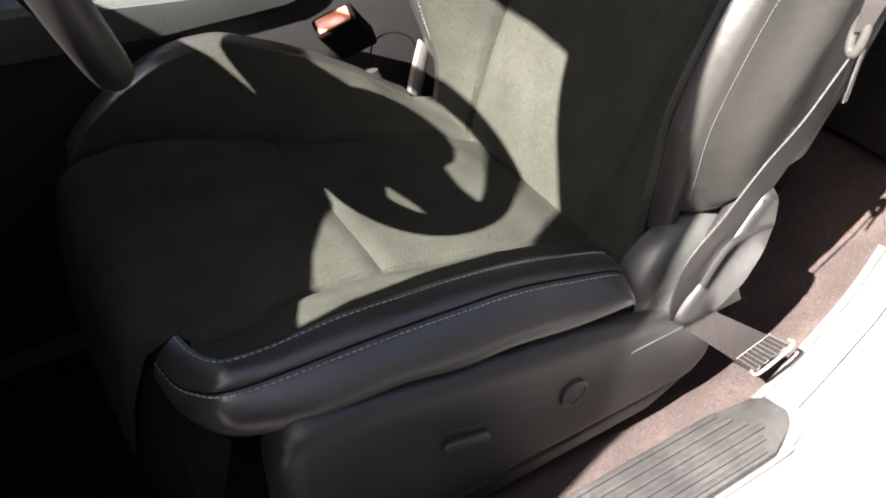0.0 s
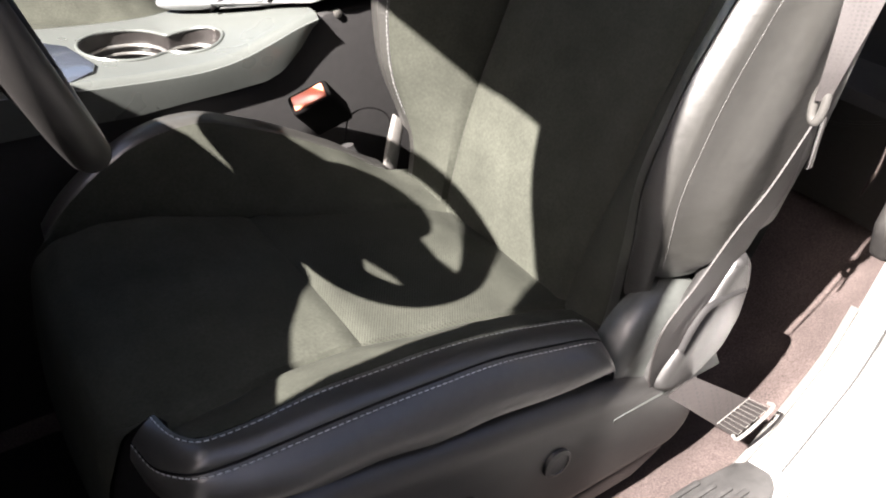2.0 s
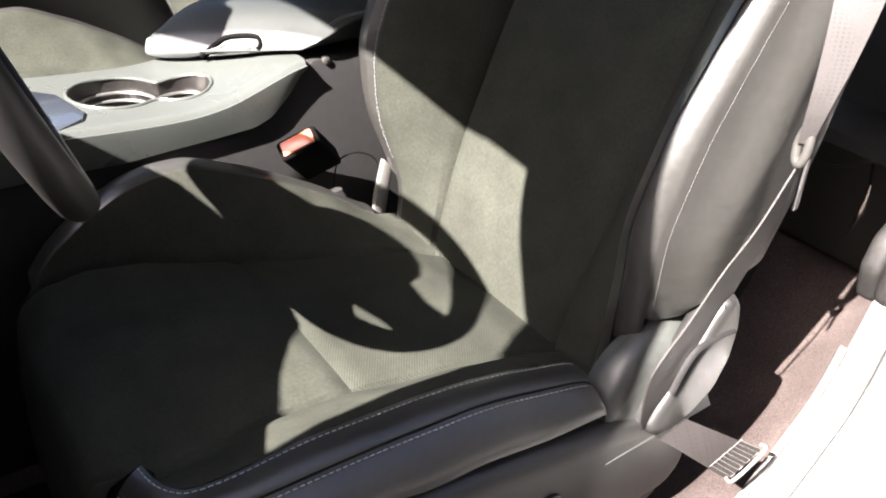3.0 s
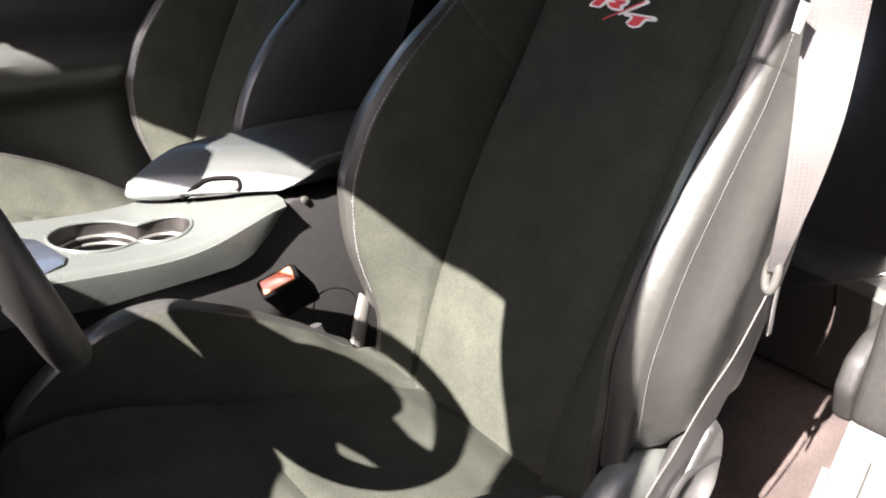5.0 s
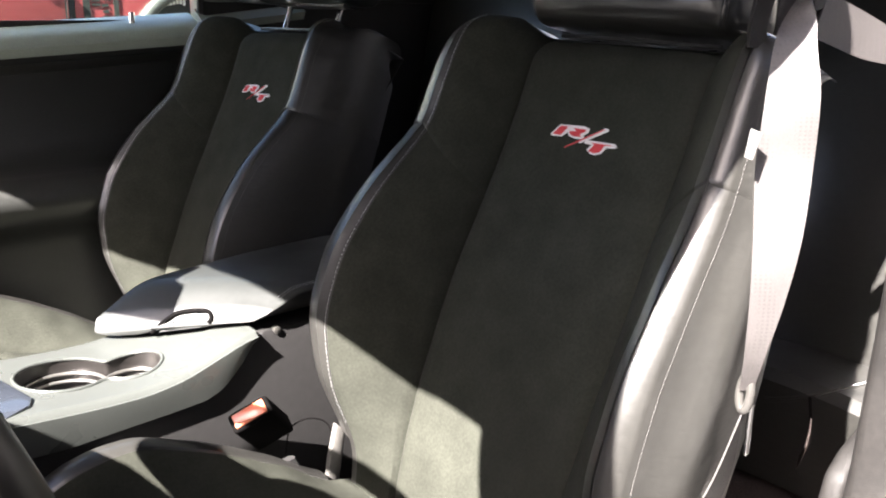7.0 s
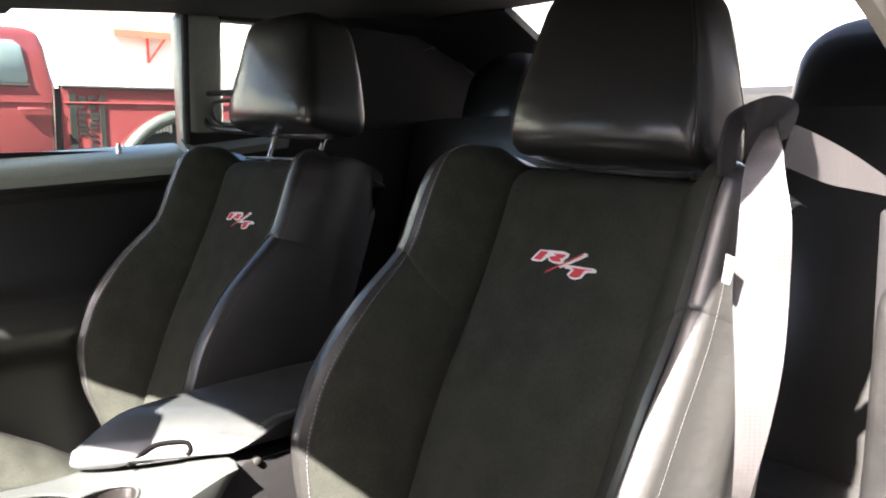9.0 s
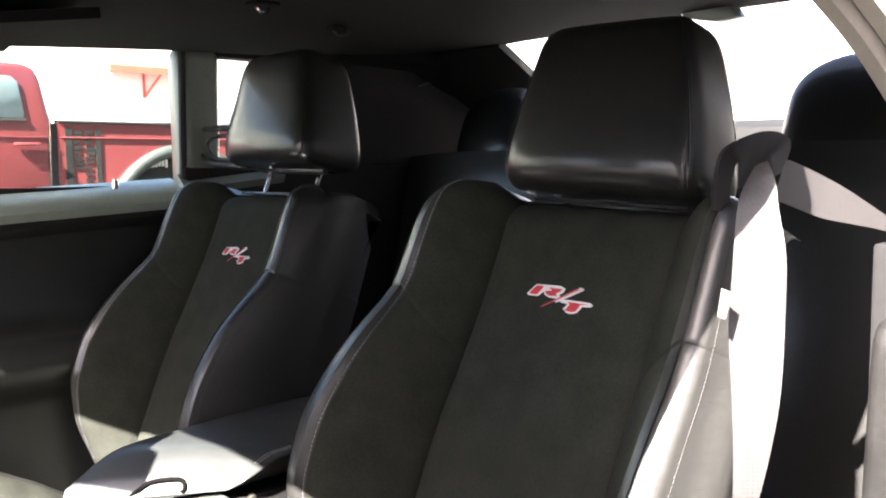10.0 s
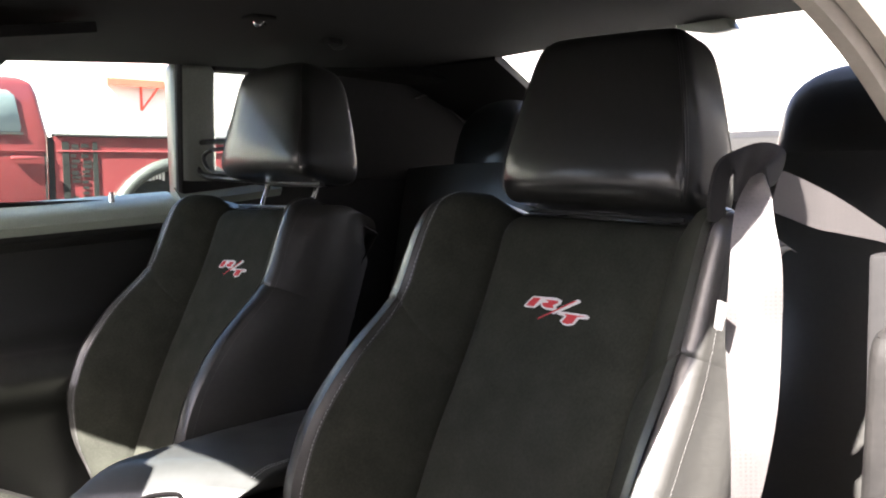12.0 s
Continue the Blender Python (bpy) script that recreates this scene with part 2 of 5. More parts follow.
def stitches(path, length=0.0033, gap=0.0016, radius=0.00027, lift=0.0003, normal=Vector((-1, 0, 0))):
    """Thread stitches along a path of points; joined, for nobody counts them."""
    bm = bmesh.new()
    pts = [Vector(p) for p in path]
    step = length + gap
    seg = [(b - a).length for a, b in zip(pts, pts[1:])]
    total = sum(seg)
    def at(d):
        for a, b, l in zip(pts, pts[1:], seg):
            if d <= l:
                return a + (b - a) * (d / l if l else 0)
            d -= l
        return pts[-1]
    d = 0.0
    while d + length < total:
        a, b = at(d), at(d + length)
        w = (b - a).normalized()
        s = w.cross(normal).normalized()
        nn = s.cross(w)
        c = [a - nn * radius, a + w * length * 0.2 + nn * lift, b - w * length * 0.2 + nn * lift, b - nn * radius]
        rings = [[bm.verts.new(p + (s * math.cos(q) + nn * math.sin(q)) * radius) for q in (0, 1.571, 3.142, 4.712)] for p in c]
        for r, t in zip(rings, rings[1:]):
            for k in range(4):
                bm.faces.new((r[k], r[(k + 1) % 4], t[(k + 1) % 4], t[k]))
        d += step
    return bm


# ---- front seats ----
TILT = radians(22)
UP = Vector((math.sin(TILT), 0, math.cos(TILT)))
FORE = Vector((-math.cos(TILT), 0, math.sin(TILT)))
BASE = Vector((-0.003, 0, 0.99)) - UP * 0.53

CREST_IN = [(-0.06, -0.01), (0.0, 0.0), (0.05, 0.012), (0.088, 0.033), (0.154, 0.088), (0.226, 0.124), (0.30, 0.129), (0.333, 0.124), (0.388, 0.109), (0.43, 0.090), (0.495, 0.056), (0.6, 0.056), (0.66, 0.04)]
CREST_OUT = [(-0.06, -0.01), (0.0, 0.002), (0.06, 0.018), (0.10, 0.039), (0.15, 0.064), (0.186, 0.085), (0.233, 0.093), (0.30, 0.097), (0.352, 0.087), (0.42, 0.072), (0.455, 0.063), (0.50, 0.058), (0.56, 0.055), (0.61, 0.052), (0.66, 0.040)]
PANEL = [(-0.06, 0.118), (0.06, 0.121), (0.17, 0.131), (0.31, 0.136), (0.44, 0.131), (0.66, 0.131)]
LUMBAR = [(-0.06, -0.018), (0.01, -0.002), (0.05, 0.012), (0.16, 0.016), (0.3, 0.015), (0.42, 0.008), (0.52, 0.0), (0.66, 0.0)]
REAR = [(-0.06, -0.112), (0.3, -0.112), (0.45, -0.098), (0.62, -0.080), (0.66, -0.076)]
INNER = [(-0.06, 0.196), (0.05, 0.197), (0.15, 0.205), (0.3, 0.207), (0.5, 0.203), (0.66, 0.196)]
OUTER = [(-0.06, 0.222), (0.05, 0.226), (0.15, 0.238), (0.3, 0.240), (0.5, 0.232), (0.66, 0.222)]
TOPS = [(0.0, 0.652), (0.13, 0.652), (0.165, 0.668), (0.19, 0.664), (0.215, 0.652), (0.24, 0.640), (0.26, 0.634)]
R_TOP = 0.04
SLACK = [1]
ROLL = ((radians(-14), radians(30)), (radians(5), radians(55)))
S0, S1, CUT = -0.05, 0.657, 0.497


def back_point(y, n, s):
    """A point of the backrest: lateral y, depth n, height s; the top rolls backwards."""
    top = lerp(abs(y), TOPS)
    s = s + (top - 0.652) * smooth01((s - 0.45) / 0.2)
    s1 = top - R_TOP
    if s > s1:
        a = min((s - s1) / R_TOP * 1.4, 1.57)
        s, n = s1 + R_TOP * math.sin(a), n - R_TOP * (1 - math.cos(a))
    return BASE + UP * s + FORE * n + Vector((0, y, 0))


def back_section(k, f, s, sgn=1):
    """(y, n) of strip k at fraction f: 0 insert, 1 inner bolster, 2 crest, 3 outer side."""
    yp, yi, yo, c, lum = soft(s, PANEL), soft(s, INNER), soft(s, OUTER), soft(s, CREST_IN if sgn > 0 or not SLACK[0] else CREST_OUT, 0.02), soft(s, LUMBAR, 0.05)
    if sgn > 0 and SLACK[0]:
        wide = 0.005 * smooth01((s - 0.12) / 0.14)
        yi, yo = yi + wide, yo + wide
    if k == 0:
        e = abs(f)
        return yp * f, lum + 0.006 * math.cos(e * 1.57) - 0.008 * max(0, e - 0.93) / 0.07
    if k == 1:
        g = smooth01(f) * 0.35 + 0.65 * math.sin(f * 1.57)
        dip = -0.008 * max(0, 0.05 - f) / 0.05
        return yp + (yi - yp) * f, lum + (c + 0.002 - lum) * (0.75 * f + 0.25 * g) + dip + 0.010 * math.sin(f * 3.14) * min(1, max(0, c / 0.06))
    if k == 2:
        dip = 0.003 * (max(0, 0.08 - f) + max(0, f - 0.92)) / 0.08
        if sgn < 0:
            # a round roll from the front to the side
            a0, a1 = ROLL[SLACK[0]]
            a = a0 + (a1 - a0) * f
            r = (yo - yi - 0.0065) / (math.sin(a1) - math.sin(a0))
            return yi + r * (math.sin(a) - math.sin(a0)), c + 0.002 - r * (math.cos(a0) - math.cos(a)) - dip * 0.7
        return yi + (yo - yi) * f, c + 0.002 - 0.009 * f + 0.002 * math.sin(f * 3.14) - dip
    if sgn < 0:
        a0, a1 = ROLL[SLACK[0]]
        yo, c = yo - 0.0065, c - (math.cos(a0) - math.cos(a1)) * (yo - yi - 0.0065) / (math.sin(a1) - math.sin(a0)) + 0.009
    rear = soft(s, REAR) + (0.045 * smooth01((s - 0.46) / 0.12) if sgn < 0 and SLACK[0] else 0)
    if sgn < 0 and not SLACK[0]:
        rear = -0.112
    depth = c - 0.007 - rear
    return yo + (0.032 * math.sin(f * 2.5) + 0.0045 * SLACK[0] * math.exp(-((f - 0.30) / 0.11) ** 2) if sgn < 0 else 0.024 * math.sin(f * 2.5)) - 0.012 * f + (0.0014 * math.sin(f * 15 + s * 6) * min(1, f * 4) * smooth01((0.45 - s) / 0.1) + 0.0035 * min(1, f * 5) * noise.noise(Vector((f * 4.5, s * 3, 7))) if sgn < 0 and SLACK[0] else 0), c - 0.007 - depth * f


def wrinkle(p, n, amount):
    """Slack in the cover: shifts p along n."""
    return p + n * amount * (noise.noise(p * 16) + 0.5 * noise.noise(p * 42))


def build_back(seat, full=0.0):
    def strip(name, k, sgn, s0, s1, nu, nv, mat, parent, label="", u0=0.0, u1=1.0):
        def fn(u, v):
            u = u0 + (u1 - u0) * u
            s = s0 + (s1 - s0) * v
            if k == 1:
                s -= 0.06 * (1 - u) * (v if s0 < 0.4 else 1 - v)
            y, n = back_section(k, u, s, sgn)
            if k == 3 and s0 < 0.4:
                low = 0.105 + 0.7 * max(0, -0.005 - n)
                s = low + (s1 - low) * v
                y, n = back_section(k, u, s, sgn)
                y -= 0.014 * max(0, 0.08 - v) / 0.08
            if k and sgn > 0:
                w = smooth01((s - 0.05) / 0.1) * smooth01((0.72 - s) / 0.1)
                n += full * w * (u if k == 1 else 1 if k == 2 else 1 - u)
            edge = min(v, 1 - v) * (s1 - s0)
            if k and edge < 0.003:
                n -= 0.0024 * (1 - edge / 0.003)
            p = back_point(y * sgn, n, s)
            if k == 3 and not SLACK[0] and sgn < 0:
                # the side keeps its depth to a square upper corner
                w = smooth01((s - 0.46) / 0.18)
                p += FORE * u * 0.040 * smooth01((s - 0.60) / 0.05) + UP * w * (0.022 * min(1, 3 * u) - 0.030 * u ** 9)
            return wrinkle(p, FORE, 0.0012 if k < 2 else 0.0006)
        return part(name, sheet(fn, nu, nv), mat, parent, label)
    back = strip("backrest", 0, 1, S0, S1, 24, 70, SUEDE, seat, "black suede backrest insert", -1.0)
    for sgn in (1, -1):
        for s0, s1, kind in ((S0, CUT, "lower"), (CUT, S1, "upper")):
            rim = 0.87 if sgn > 0 else 0.84 if SLACK[0] else 0.95
            strip(kind + "_bolster", 1, sgn, s0, s1, 18, 50, SUEDE, back, "black suede side bolster", 0.0, rim)
            if rim < 1:
                strip(kind + "_piping", 1, sgn, s0, s1, 4, 50, LEATHER, back, "black leather bolster piping", rim, 1.0)
            strip(kind + "_edge", 2, sgn, max(s0, 0.075), s1, 12, 50, LEATHER, back, "smooth black leather bolster edge")
            strip(kind + "_side", 3, sgn, max(s0, 0.075), s1, 22, 50, LEATHER, back, "smooth black leather seat side")
        rows = [0.10 + i * 0.006 for i in range(92)]
        for k, f in ((1, 0.885) if sgn > 0 else (2, 0.10), (3, 0.045)):
            path = []
            for s in rows:
                y, n = back_section(k, f, s, sgn)
                w = smooth01((s - 0.05) / 0.1) * smooth01((0.72 - s) / 0.1) if sgn > 0 else 0
                path.append(back_point(y * sgn, n + 0.0014 + full * w * (f if k == 1 else 1), s))
            lean, thick = (-0.8, 0.00032) if k == 1 else (0.3 if k == 2 else 0.8, 0.00030 if sgn < 0 else 0.00027)
            facing = FORE + Vector((0, sgn * lean, 0))
            part("stitching", stitches([p + facing * (0.0006 if k == 1 else 0) for p in path], length=0.0036 if k == 1 else 0.0031, gap=0.0022 if k == 1 else 0.0014, radius=thick, normal=facing), PALE_THREAD if k == 1 else THREAD, back, "grey thread stitching")
    def shell(u, v):
        a = (u - 0.5) * 2
        y = a * 0.236
        if SLACK[0]:
            y *= 1 - 0.16 * smooth01((v - 0.5) / 0.3)
        if v < 0.85:
            s = S0 + ((0.625 if SLACK[0] else 0.595) - S0) * v / 0.85
            return back_point(y, soft(s, REAR) - 0.004 - 0.03 * (1 - a * a), s)
        w = (v - 0.85) / 0.15
        n = soft(0.65, REAR) - 0.004 - 0.03 * (1 - a * a)
        return back_point(y, n + w * (0.01 - n), 0.65) + UP * 0.004 * math.sin(w * 3.14)
    part("rear_shell", sheet(shell, 20, 34), LEATHER, back)
    return back


CUSH_C = [(-0.712, 0.38), (-0.709, 0.45), (-0.704, 0.515), (-0.695, 0.550), (-0.67, 0.568), (-0.62, 0.577), (-0.55, 0.576), (-0.45, 0.562), (-0.3, 0.538), (-0.245, 0.527), (-0.2, 0.508), (-0.1, 0.49)]
CUSH_IN = [(-0.712, 0.43), (-0.705, 0.50), (-0.69, 0.552), (-0.652, 0.598), (-0.612, 0.627), (-0.558, 0.654), (-0.515, 0.664), (-0.471, 0.664), (-0.389, 0.630), (-0.305, 0.583), (-0.228, 0.530), (-0.1, 0.50)]
CUSH_OUT = [(-0.712, 0.47), (-0.707, 0.535), (-0.697, 0.585), (-0.68, 0.609), (-0.64, 0.616), (-0.59, 0.616), (-0.51, 0.618), (-0.43, 0.614), (-0.34, 0.597), (-0.27, 0.576), (-0.245, 0.562), (-0.232, 0.535), (-0.1, 0.50)]
SEAM_IN = [(-0.72, 0.205), (-0.6, 0.20), (-0.469, 0.155), (-0.35, 0.12), (-0.224, 0.105), (-0.1, 0.10)]
SEAM_OUT = [(-0.72, 0.135), (-0.6, 0.13), (-0.49, 0.115), (-0.375, 0.122), (-0.28, 0.128), (-0.1, 0.13)]
# the leather band along the outer edge, front to rear: its upper stitch line, lower seam and foot
BAND_TOP = [(-0.662, -0.1395, 0.6046), (-0.659, -0.1654, 0.6095), (-0.65, -0.1833, 0.6112), (-0.637, -0.1923, 0.6135), (-0.604, -0.1933, 0.6125), (-0.57, -0.1932, 0.6145), (-0.539, -0.1932, 0.6155), (-0.485, -0.1933, 0.6115), (-0.427, -0.1935, 0.6065), (-0.363, -0.1939, 0.5955), (-0.293, -0.1945, 0.5765), (-0.252, -0.196, 0.5626), (-0.238, -0.1978, 0.5416), (-0.235, -0.199, 0.5067)]
BAND_SEAM = [(-0.684, -0.1441, 0.5888), (-0.679, -0.1761, 0.5899), (-0.668, -0.1998, 0.5977), (-0.654, -0.2136, 0.6032), (-0.63, -0.2186, 0.6044), (-0.603, -0.2215, 0.6065), (-0.556, -0.2244, 0.6086), (-0.504, -0.2255, 0.6076), (-0.449, -0.2266, 0.6047), (-0.387, -0.2258, 0.5976), (-0.319, -0.2264, 0.5817), (-0.263, -0.2309, 0.5678), (-0.248, -0.2317, 0.5438), (-0.244, -0.231, 0.5078)]
BAND_FOOT = [(-0.686, -0.1447, 0.5708), (-0.682, -0.1798, 0.568), (-0.671, -0.2069, 0.567), (-0.655, -0.2249, 0.5676), (-0.63, -0.2368, 0.569), (-0.603, -0.2438, 0.5713), (-0.569, -0.2477, 0.5744), (-0.518, -0.2497, 0.5735), (-0.463, -0.252, 0.5645), (-0.402, -0.2512, 0.5595), (-0.334, -0.2506, 0.5465), (-0.27, -0.2508, 0.5415), (-0.252, -0.2481, 0.5334), (-0.248, -0.245, 0.5083)]
OUT_Y = [(-0.712, 0.095), (-0.69, 0.108), (-0.662, 0.1395), (-0.659, 0.1654), (-0.65, 0.1833), (-0.637, 0.1923), (-0.604, 0.1933), (-0.57, 0.1932), (-0.539, 0.1932), (-0.485, 0.1933), (-0.427, 0.1935), (-0.363, 0.1939), (-0.293, 0.1945), (-0.1, 0.194)]
OUT_Z = [(-0.712, 0.42), (-0.702, 0.5), (-0.685, 0.565), (-0.662, 0.6046), (-0.659, 0.6095), (-0.65, 0.6112), (-0.637, 0.6135), (-0.604, 0.6125), (-0.57, 0.6145), (-0.539, 0.6155), (-0.485, 0.6115), (-0.427, 0.6065), (-0.363, 0.5955), (-0.293, 0.5765), (-0.228, 0.53), (-0.1, 0.5)]


def cush_section(k, f, x, sgn):
    c, b, ys = soft(x, CUSH_C, 0.006), soft(x, CUSH_OUT if sgn < 0 else CUSH_IN, 0.012), soft(x, SEAM_OUT if sgn < 0 else SEAM_IN)
    yi, yo = max(0.207, ys + 0.004), 0.245
    if sgn < 0:
        yi, b = lerp(x, OUT_Y), lerp(x, OUT_Z) + 0.006
        ys = min(ys, yi - 0.02)
    if k == 0:
        e = abs(f)
        return ys * f, c + 0.006 * math.cos(e * 1.57) - 0.007 * max(0, e - 0.95) / 0.05
    if k == 1:
        return ys + (yi - ys) * f, c + (b - 0.006 - c) * (0.6 * f + 0.4 * math.sin(f * 1.57)) - 0.007 * max(0, 0.06 - f) / 0.06
    if k == 2:
        dip = 0.003 * (max(0, 0.08 - f) + max(0, f - 0.92)) / 0.08
        return yi + (yo - yi) * f, b - 0.006 + 0.004 * math.sin(f * 3.14) - 0.001 * f - dip
    return yo + 0.028 * math.sin(f * 2.5), b - 0.008 - 0.074 * f


def front_shift(x, y):
    return 0.016 * (y / 0.22) ** 2 * smooth01((-0.5 - x) / 0.2) if y > 0 else 0.0


def build_cushion(seat):
    def strip(name, k, sgn, x0, x1, nu, nv, mat, parent, label="", u0=0.0, power=1.8):
        def fn(u, v):
            u = u0 + (1 - u0) * u
            x = x0 + (x1 - x0) * v ** power
            y, z = cush_section(k, abs(u), x, sgn) if k else cush_section(0, abs(u), x, 1 if u > 0 else -1)
            if u < 0:
                y = -y
            edge = min(v, 1 - v)
            if not k and edge < 0.03 and (x0 > -0.6 or x1 < -0.3):
                if (x0 > -0.6 and v < 0.5) or (x1 < -0.3 and v > 0.5):
                    z -= 0.005 * (1 - edge / 0.03)
            p = wrinkle(Vector((x + front_shift(x, y * sgn), y * sgn, z)), Vector((0, 0, 1)), 0.0022 if k < 2 else 0.0007)
            return p
        return part(name, sheet(fn, nu, nv), mat, parent, label)
    cush = strip("cushion", 0, 1, -0.712, -0.455, 36, 50, SUEDE, seat, "black suede cushion front", -1.0)
    strip("cushion_insert", 0, 1, -0.455, -0.13, 36, 30, PERFORATED, cush, "perforated black suede insert", -1.0, 1.0)
    for sgn in (1, -1):
        strip("cushion_bolster", 1, sgn, -0.712, -0.13, 18, 90, SUEDE, cush)
    strip("cushion_edge", 2, 1, -0.676, -0.228, 12, 60, LEATHER, cush, "smooth black leather cushion edge")
    strip("cushion_side", 3, 1, -0.676, -0.228, 14, 60, LEATHER, cush, "smooth black leather cushion side")
    for k, f in ((2, 0.02), (3, 0.08)):
        path = []
        for i in range(100):
            x = -0.674 + 0.445 * (i / 99) ** 1.4
            y, z = cush_section(k, f, x, 1)
            path.append(Vector((x + front_shift(x, y), y, z + 0.0012)))
        part("stitching", stitches(path, normal=Vector((0, 0.7, 1))), THREAD, cush, "grey thread stitching")
    top, seam, foot = spline(BAND_TOP, 8), spline(BAND_SEAM, 8), spline(BAND_FOOT, 8)
    last = len(top) - 1

    def band(u, v):
        i = min(int(v * last + 0.5), last)
        out = Vector((-0.35 * smooth01((0.2 - v) / 0.2), -0.5, 0.8))
        p = top[i].lerp(seam[i], u) + out * (0.0050 * math.sin(u * 3.1416) - 0.0012 * max(0, 0.08 - u) / 0.08 - 0.0014 * max(0, u - 0.92) / 0.08)
        return wrinkle(p, out, 0.0007)

    def flank(u, v):
        i = min(int(v * last + 0.5), last)
        out = Vector((-0.6 * smooth01((0.16 - v) / 0.16), -1, 0.25))
        p = seam[i].lerp(foot[i], u) + out * (0.004 + 0.006 * smooth01(v / 0.3)) * (math.sin(u * 2.6) - 0.2 * max(0, 0.1 - u) / 0.1)
        return wrinkle(p, out, 0.0005)
    edge = part("cushion_edge", sheet(band, 12, last), LEATHER, cush, "smooth black leather cushion edge")
    low = part("cushion_side", sheet(flank, 14, last), LEATHER, cush, "smooth black leather cushion side")
    part("seam", tube([p + Vector((0, 0.0005, -0.001)) for p in seam[:-14]], 0.0012, 6), SEAM_SHADE, cush, "dark sewn seam")
    for fn, u, host in ((band, 0.13, edge), (flank, 0.09, low)):
        facing = Vector((0, -0.7, 0.8))
        path = [fn(u, i / last) + facing * 0.001 for i in range(last - 15)]
        part("stitching", stitches(path, length=0.0040, gap=0.0022, radius=0.00050, normal=facing), PALE_THREAD, host, "grey thread stitching")

    def corner(u, v):
        x = -0.660 - 0.052 * v
        y, z = cush_section(1, 1.0, x, -1)
        a, b = Vector((x + 0.004, -y + 0.004, z - 0.004)), Vector((-0.655 - 0.02 * v, -0.222 + 0.03 * v, 0.555 - 0.17 * v))
        return a.lerp(b, u) + Vector((-0.012, -0.012, 0)) * math.sin(u * 3.14)
    # corner and base get their deep shade from the near-black colour
    part("cushion_front", sheet(corner, 8, 12), SEAM_SHADE, cush, "cushion front corner, near-black for shade")
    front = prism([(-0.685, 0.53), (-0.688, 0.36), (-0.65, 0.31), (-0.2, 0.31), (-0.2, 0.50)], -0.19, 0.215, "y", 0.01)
    part("seat_base", front, SEAM_SHADE, seat, "seat base, near-black for shade")
    return cush


def rounded(ca, sa, w, d, e):
    return w * math.copysign(abs(ca) ** e, ca), d * math.copysign(abs(sa) ** e, sa)


H_UP, H_FORE = Vector((math.sin(radians(13)), 0, math.cos(radians(13)))), Vector((-math.cos(radians(13)), 0, math.sin(radians(13))))


def headrest(seat, lift):
    def fn(u, v):
        a = u * 2 * math.pi
        v = 0.5 - 0.5 * math.cos(math.pi * v) if 0 < v < 1 else v
        k = 2 * v - 1
        w = (1 - abs(k) ** (8 if k > 0 else 5.5)) ** 0.36 if abs(k) < 1 else 0.0
        s = 0.658 + lift + 0.208 * v
        half = 0.147 - 0.046 * v ** 1.5
        y, d = rounded(math.cos(a), math.sin(a), half * (0.80 + 0.20 * w) if 0 < v < 1 else 0, (0.062 - 0.020 * v) * (0.4 + 0.6 * w) if 0 < v < 1 else 0, 0.30)
        n = -0.018 + 0.018 * v + d - (0.030 * (1 - 0.5 * v) * w if lift and math.sin(a) < 0 else 0) + (0.012 * math.cos(y / 0.15 * 1.57) * w if math.sin(a) > 0 else 0)
        p = BASE + UP * (0.658 + lift) + H_UP * (s - 0.658 - lift) + H_FORE * (n - 0.012) + Vector((0, y - 0.008, 0))
        return wrinkle(p, FORE, 0.0008)
    bm = sheet(fn, 84, 48)
    bmesh.ops.remove_doubles(bm, verts=bm.verts, dist=0.0004)
    h = part("headrest", bm, HEAD, seat, "padded black leather headrest")
    for y in (0.085, -0.085):
        p = [BASE + UP * s + Vector((0, y, 0)) + FORE * -0.06 for s in (0.63, 0.69 + lift)]
        part("post", tube(p, 0.005, 12), CHROME if lift else DARK, h, "chrome headrest post" if lift else "dark headrest post")
    for u, sgn in ((0.110, 1), (0.390, -1)):
        path = [fn(u, 0.14 + 0.72 * i / 40) for i in range(41)]
        part("seam", tube(path, 0.0016, 6), HEAD, h)
        part("stitching", stitches([q + Vector((0, 0.005 * sgn, 0)) + FORE * 0.0002 for q in path], normal=FORE), THREAD_DARK, h, "dark thread stitching")
    plate = sheet(lambda u, v: back_point(-0.12 + 0.24 * u, -0.012 - 0.05 * v, 0.652) + UP * 0.004, 10, 4, 0.004)
    part("headrest_plate", plate, PLASTIC, seat, "black plastic headrest plate")
    part("release_bar", tube([BASE + UP * 0.659 + FORE * -0.03 + Vector((0, y, 0)) for y in (-0.115, 0.115)], 0.003, 8), PLASTIC, seat, "slim dark bar")
    return h


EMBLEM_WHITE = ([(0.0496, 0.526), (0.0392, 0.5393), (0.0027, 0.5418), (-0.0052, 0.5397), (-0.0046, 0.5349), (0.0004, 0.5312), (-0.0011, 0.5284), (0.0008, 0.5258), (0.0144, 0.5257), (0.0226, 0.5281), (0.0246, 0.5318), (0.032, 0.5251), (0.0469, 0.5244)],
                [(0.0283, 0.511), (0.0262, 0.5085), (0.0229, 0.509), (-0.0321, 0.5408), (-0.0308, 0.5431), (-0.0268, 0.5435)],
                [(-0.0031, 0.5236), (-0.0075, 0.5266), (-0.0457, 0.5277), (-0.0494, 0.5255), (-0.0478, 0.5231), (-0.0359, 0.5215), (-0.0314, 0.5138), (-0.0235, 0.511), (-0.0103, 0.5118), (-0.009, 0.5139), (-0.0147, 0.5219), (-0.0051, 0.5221)])
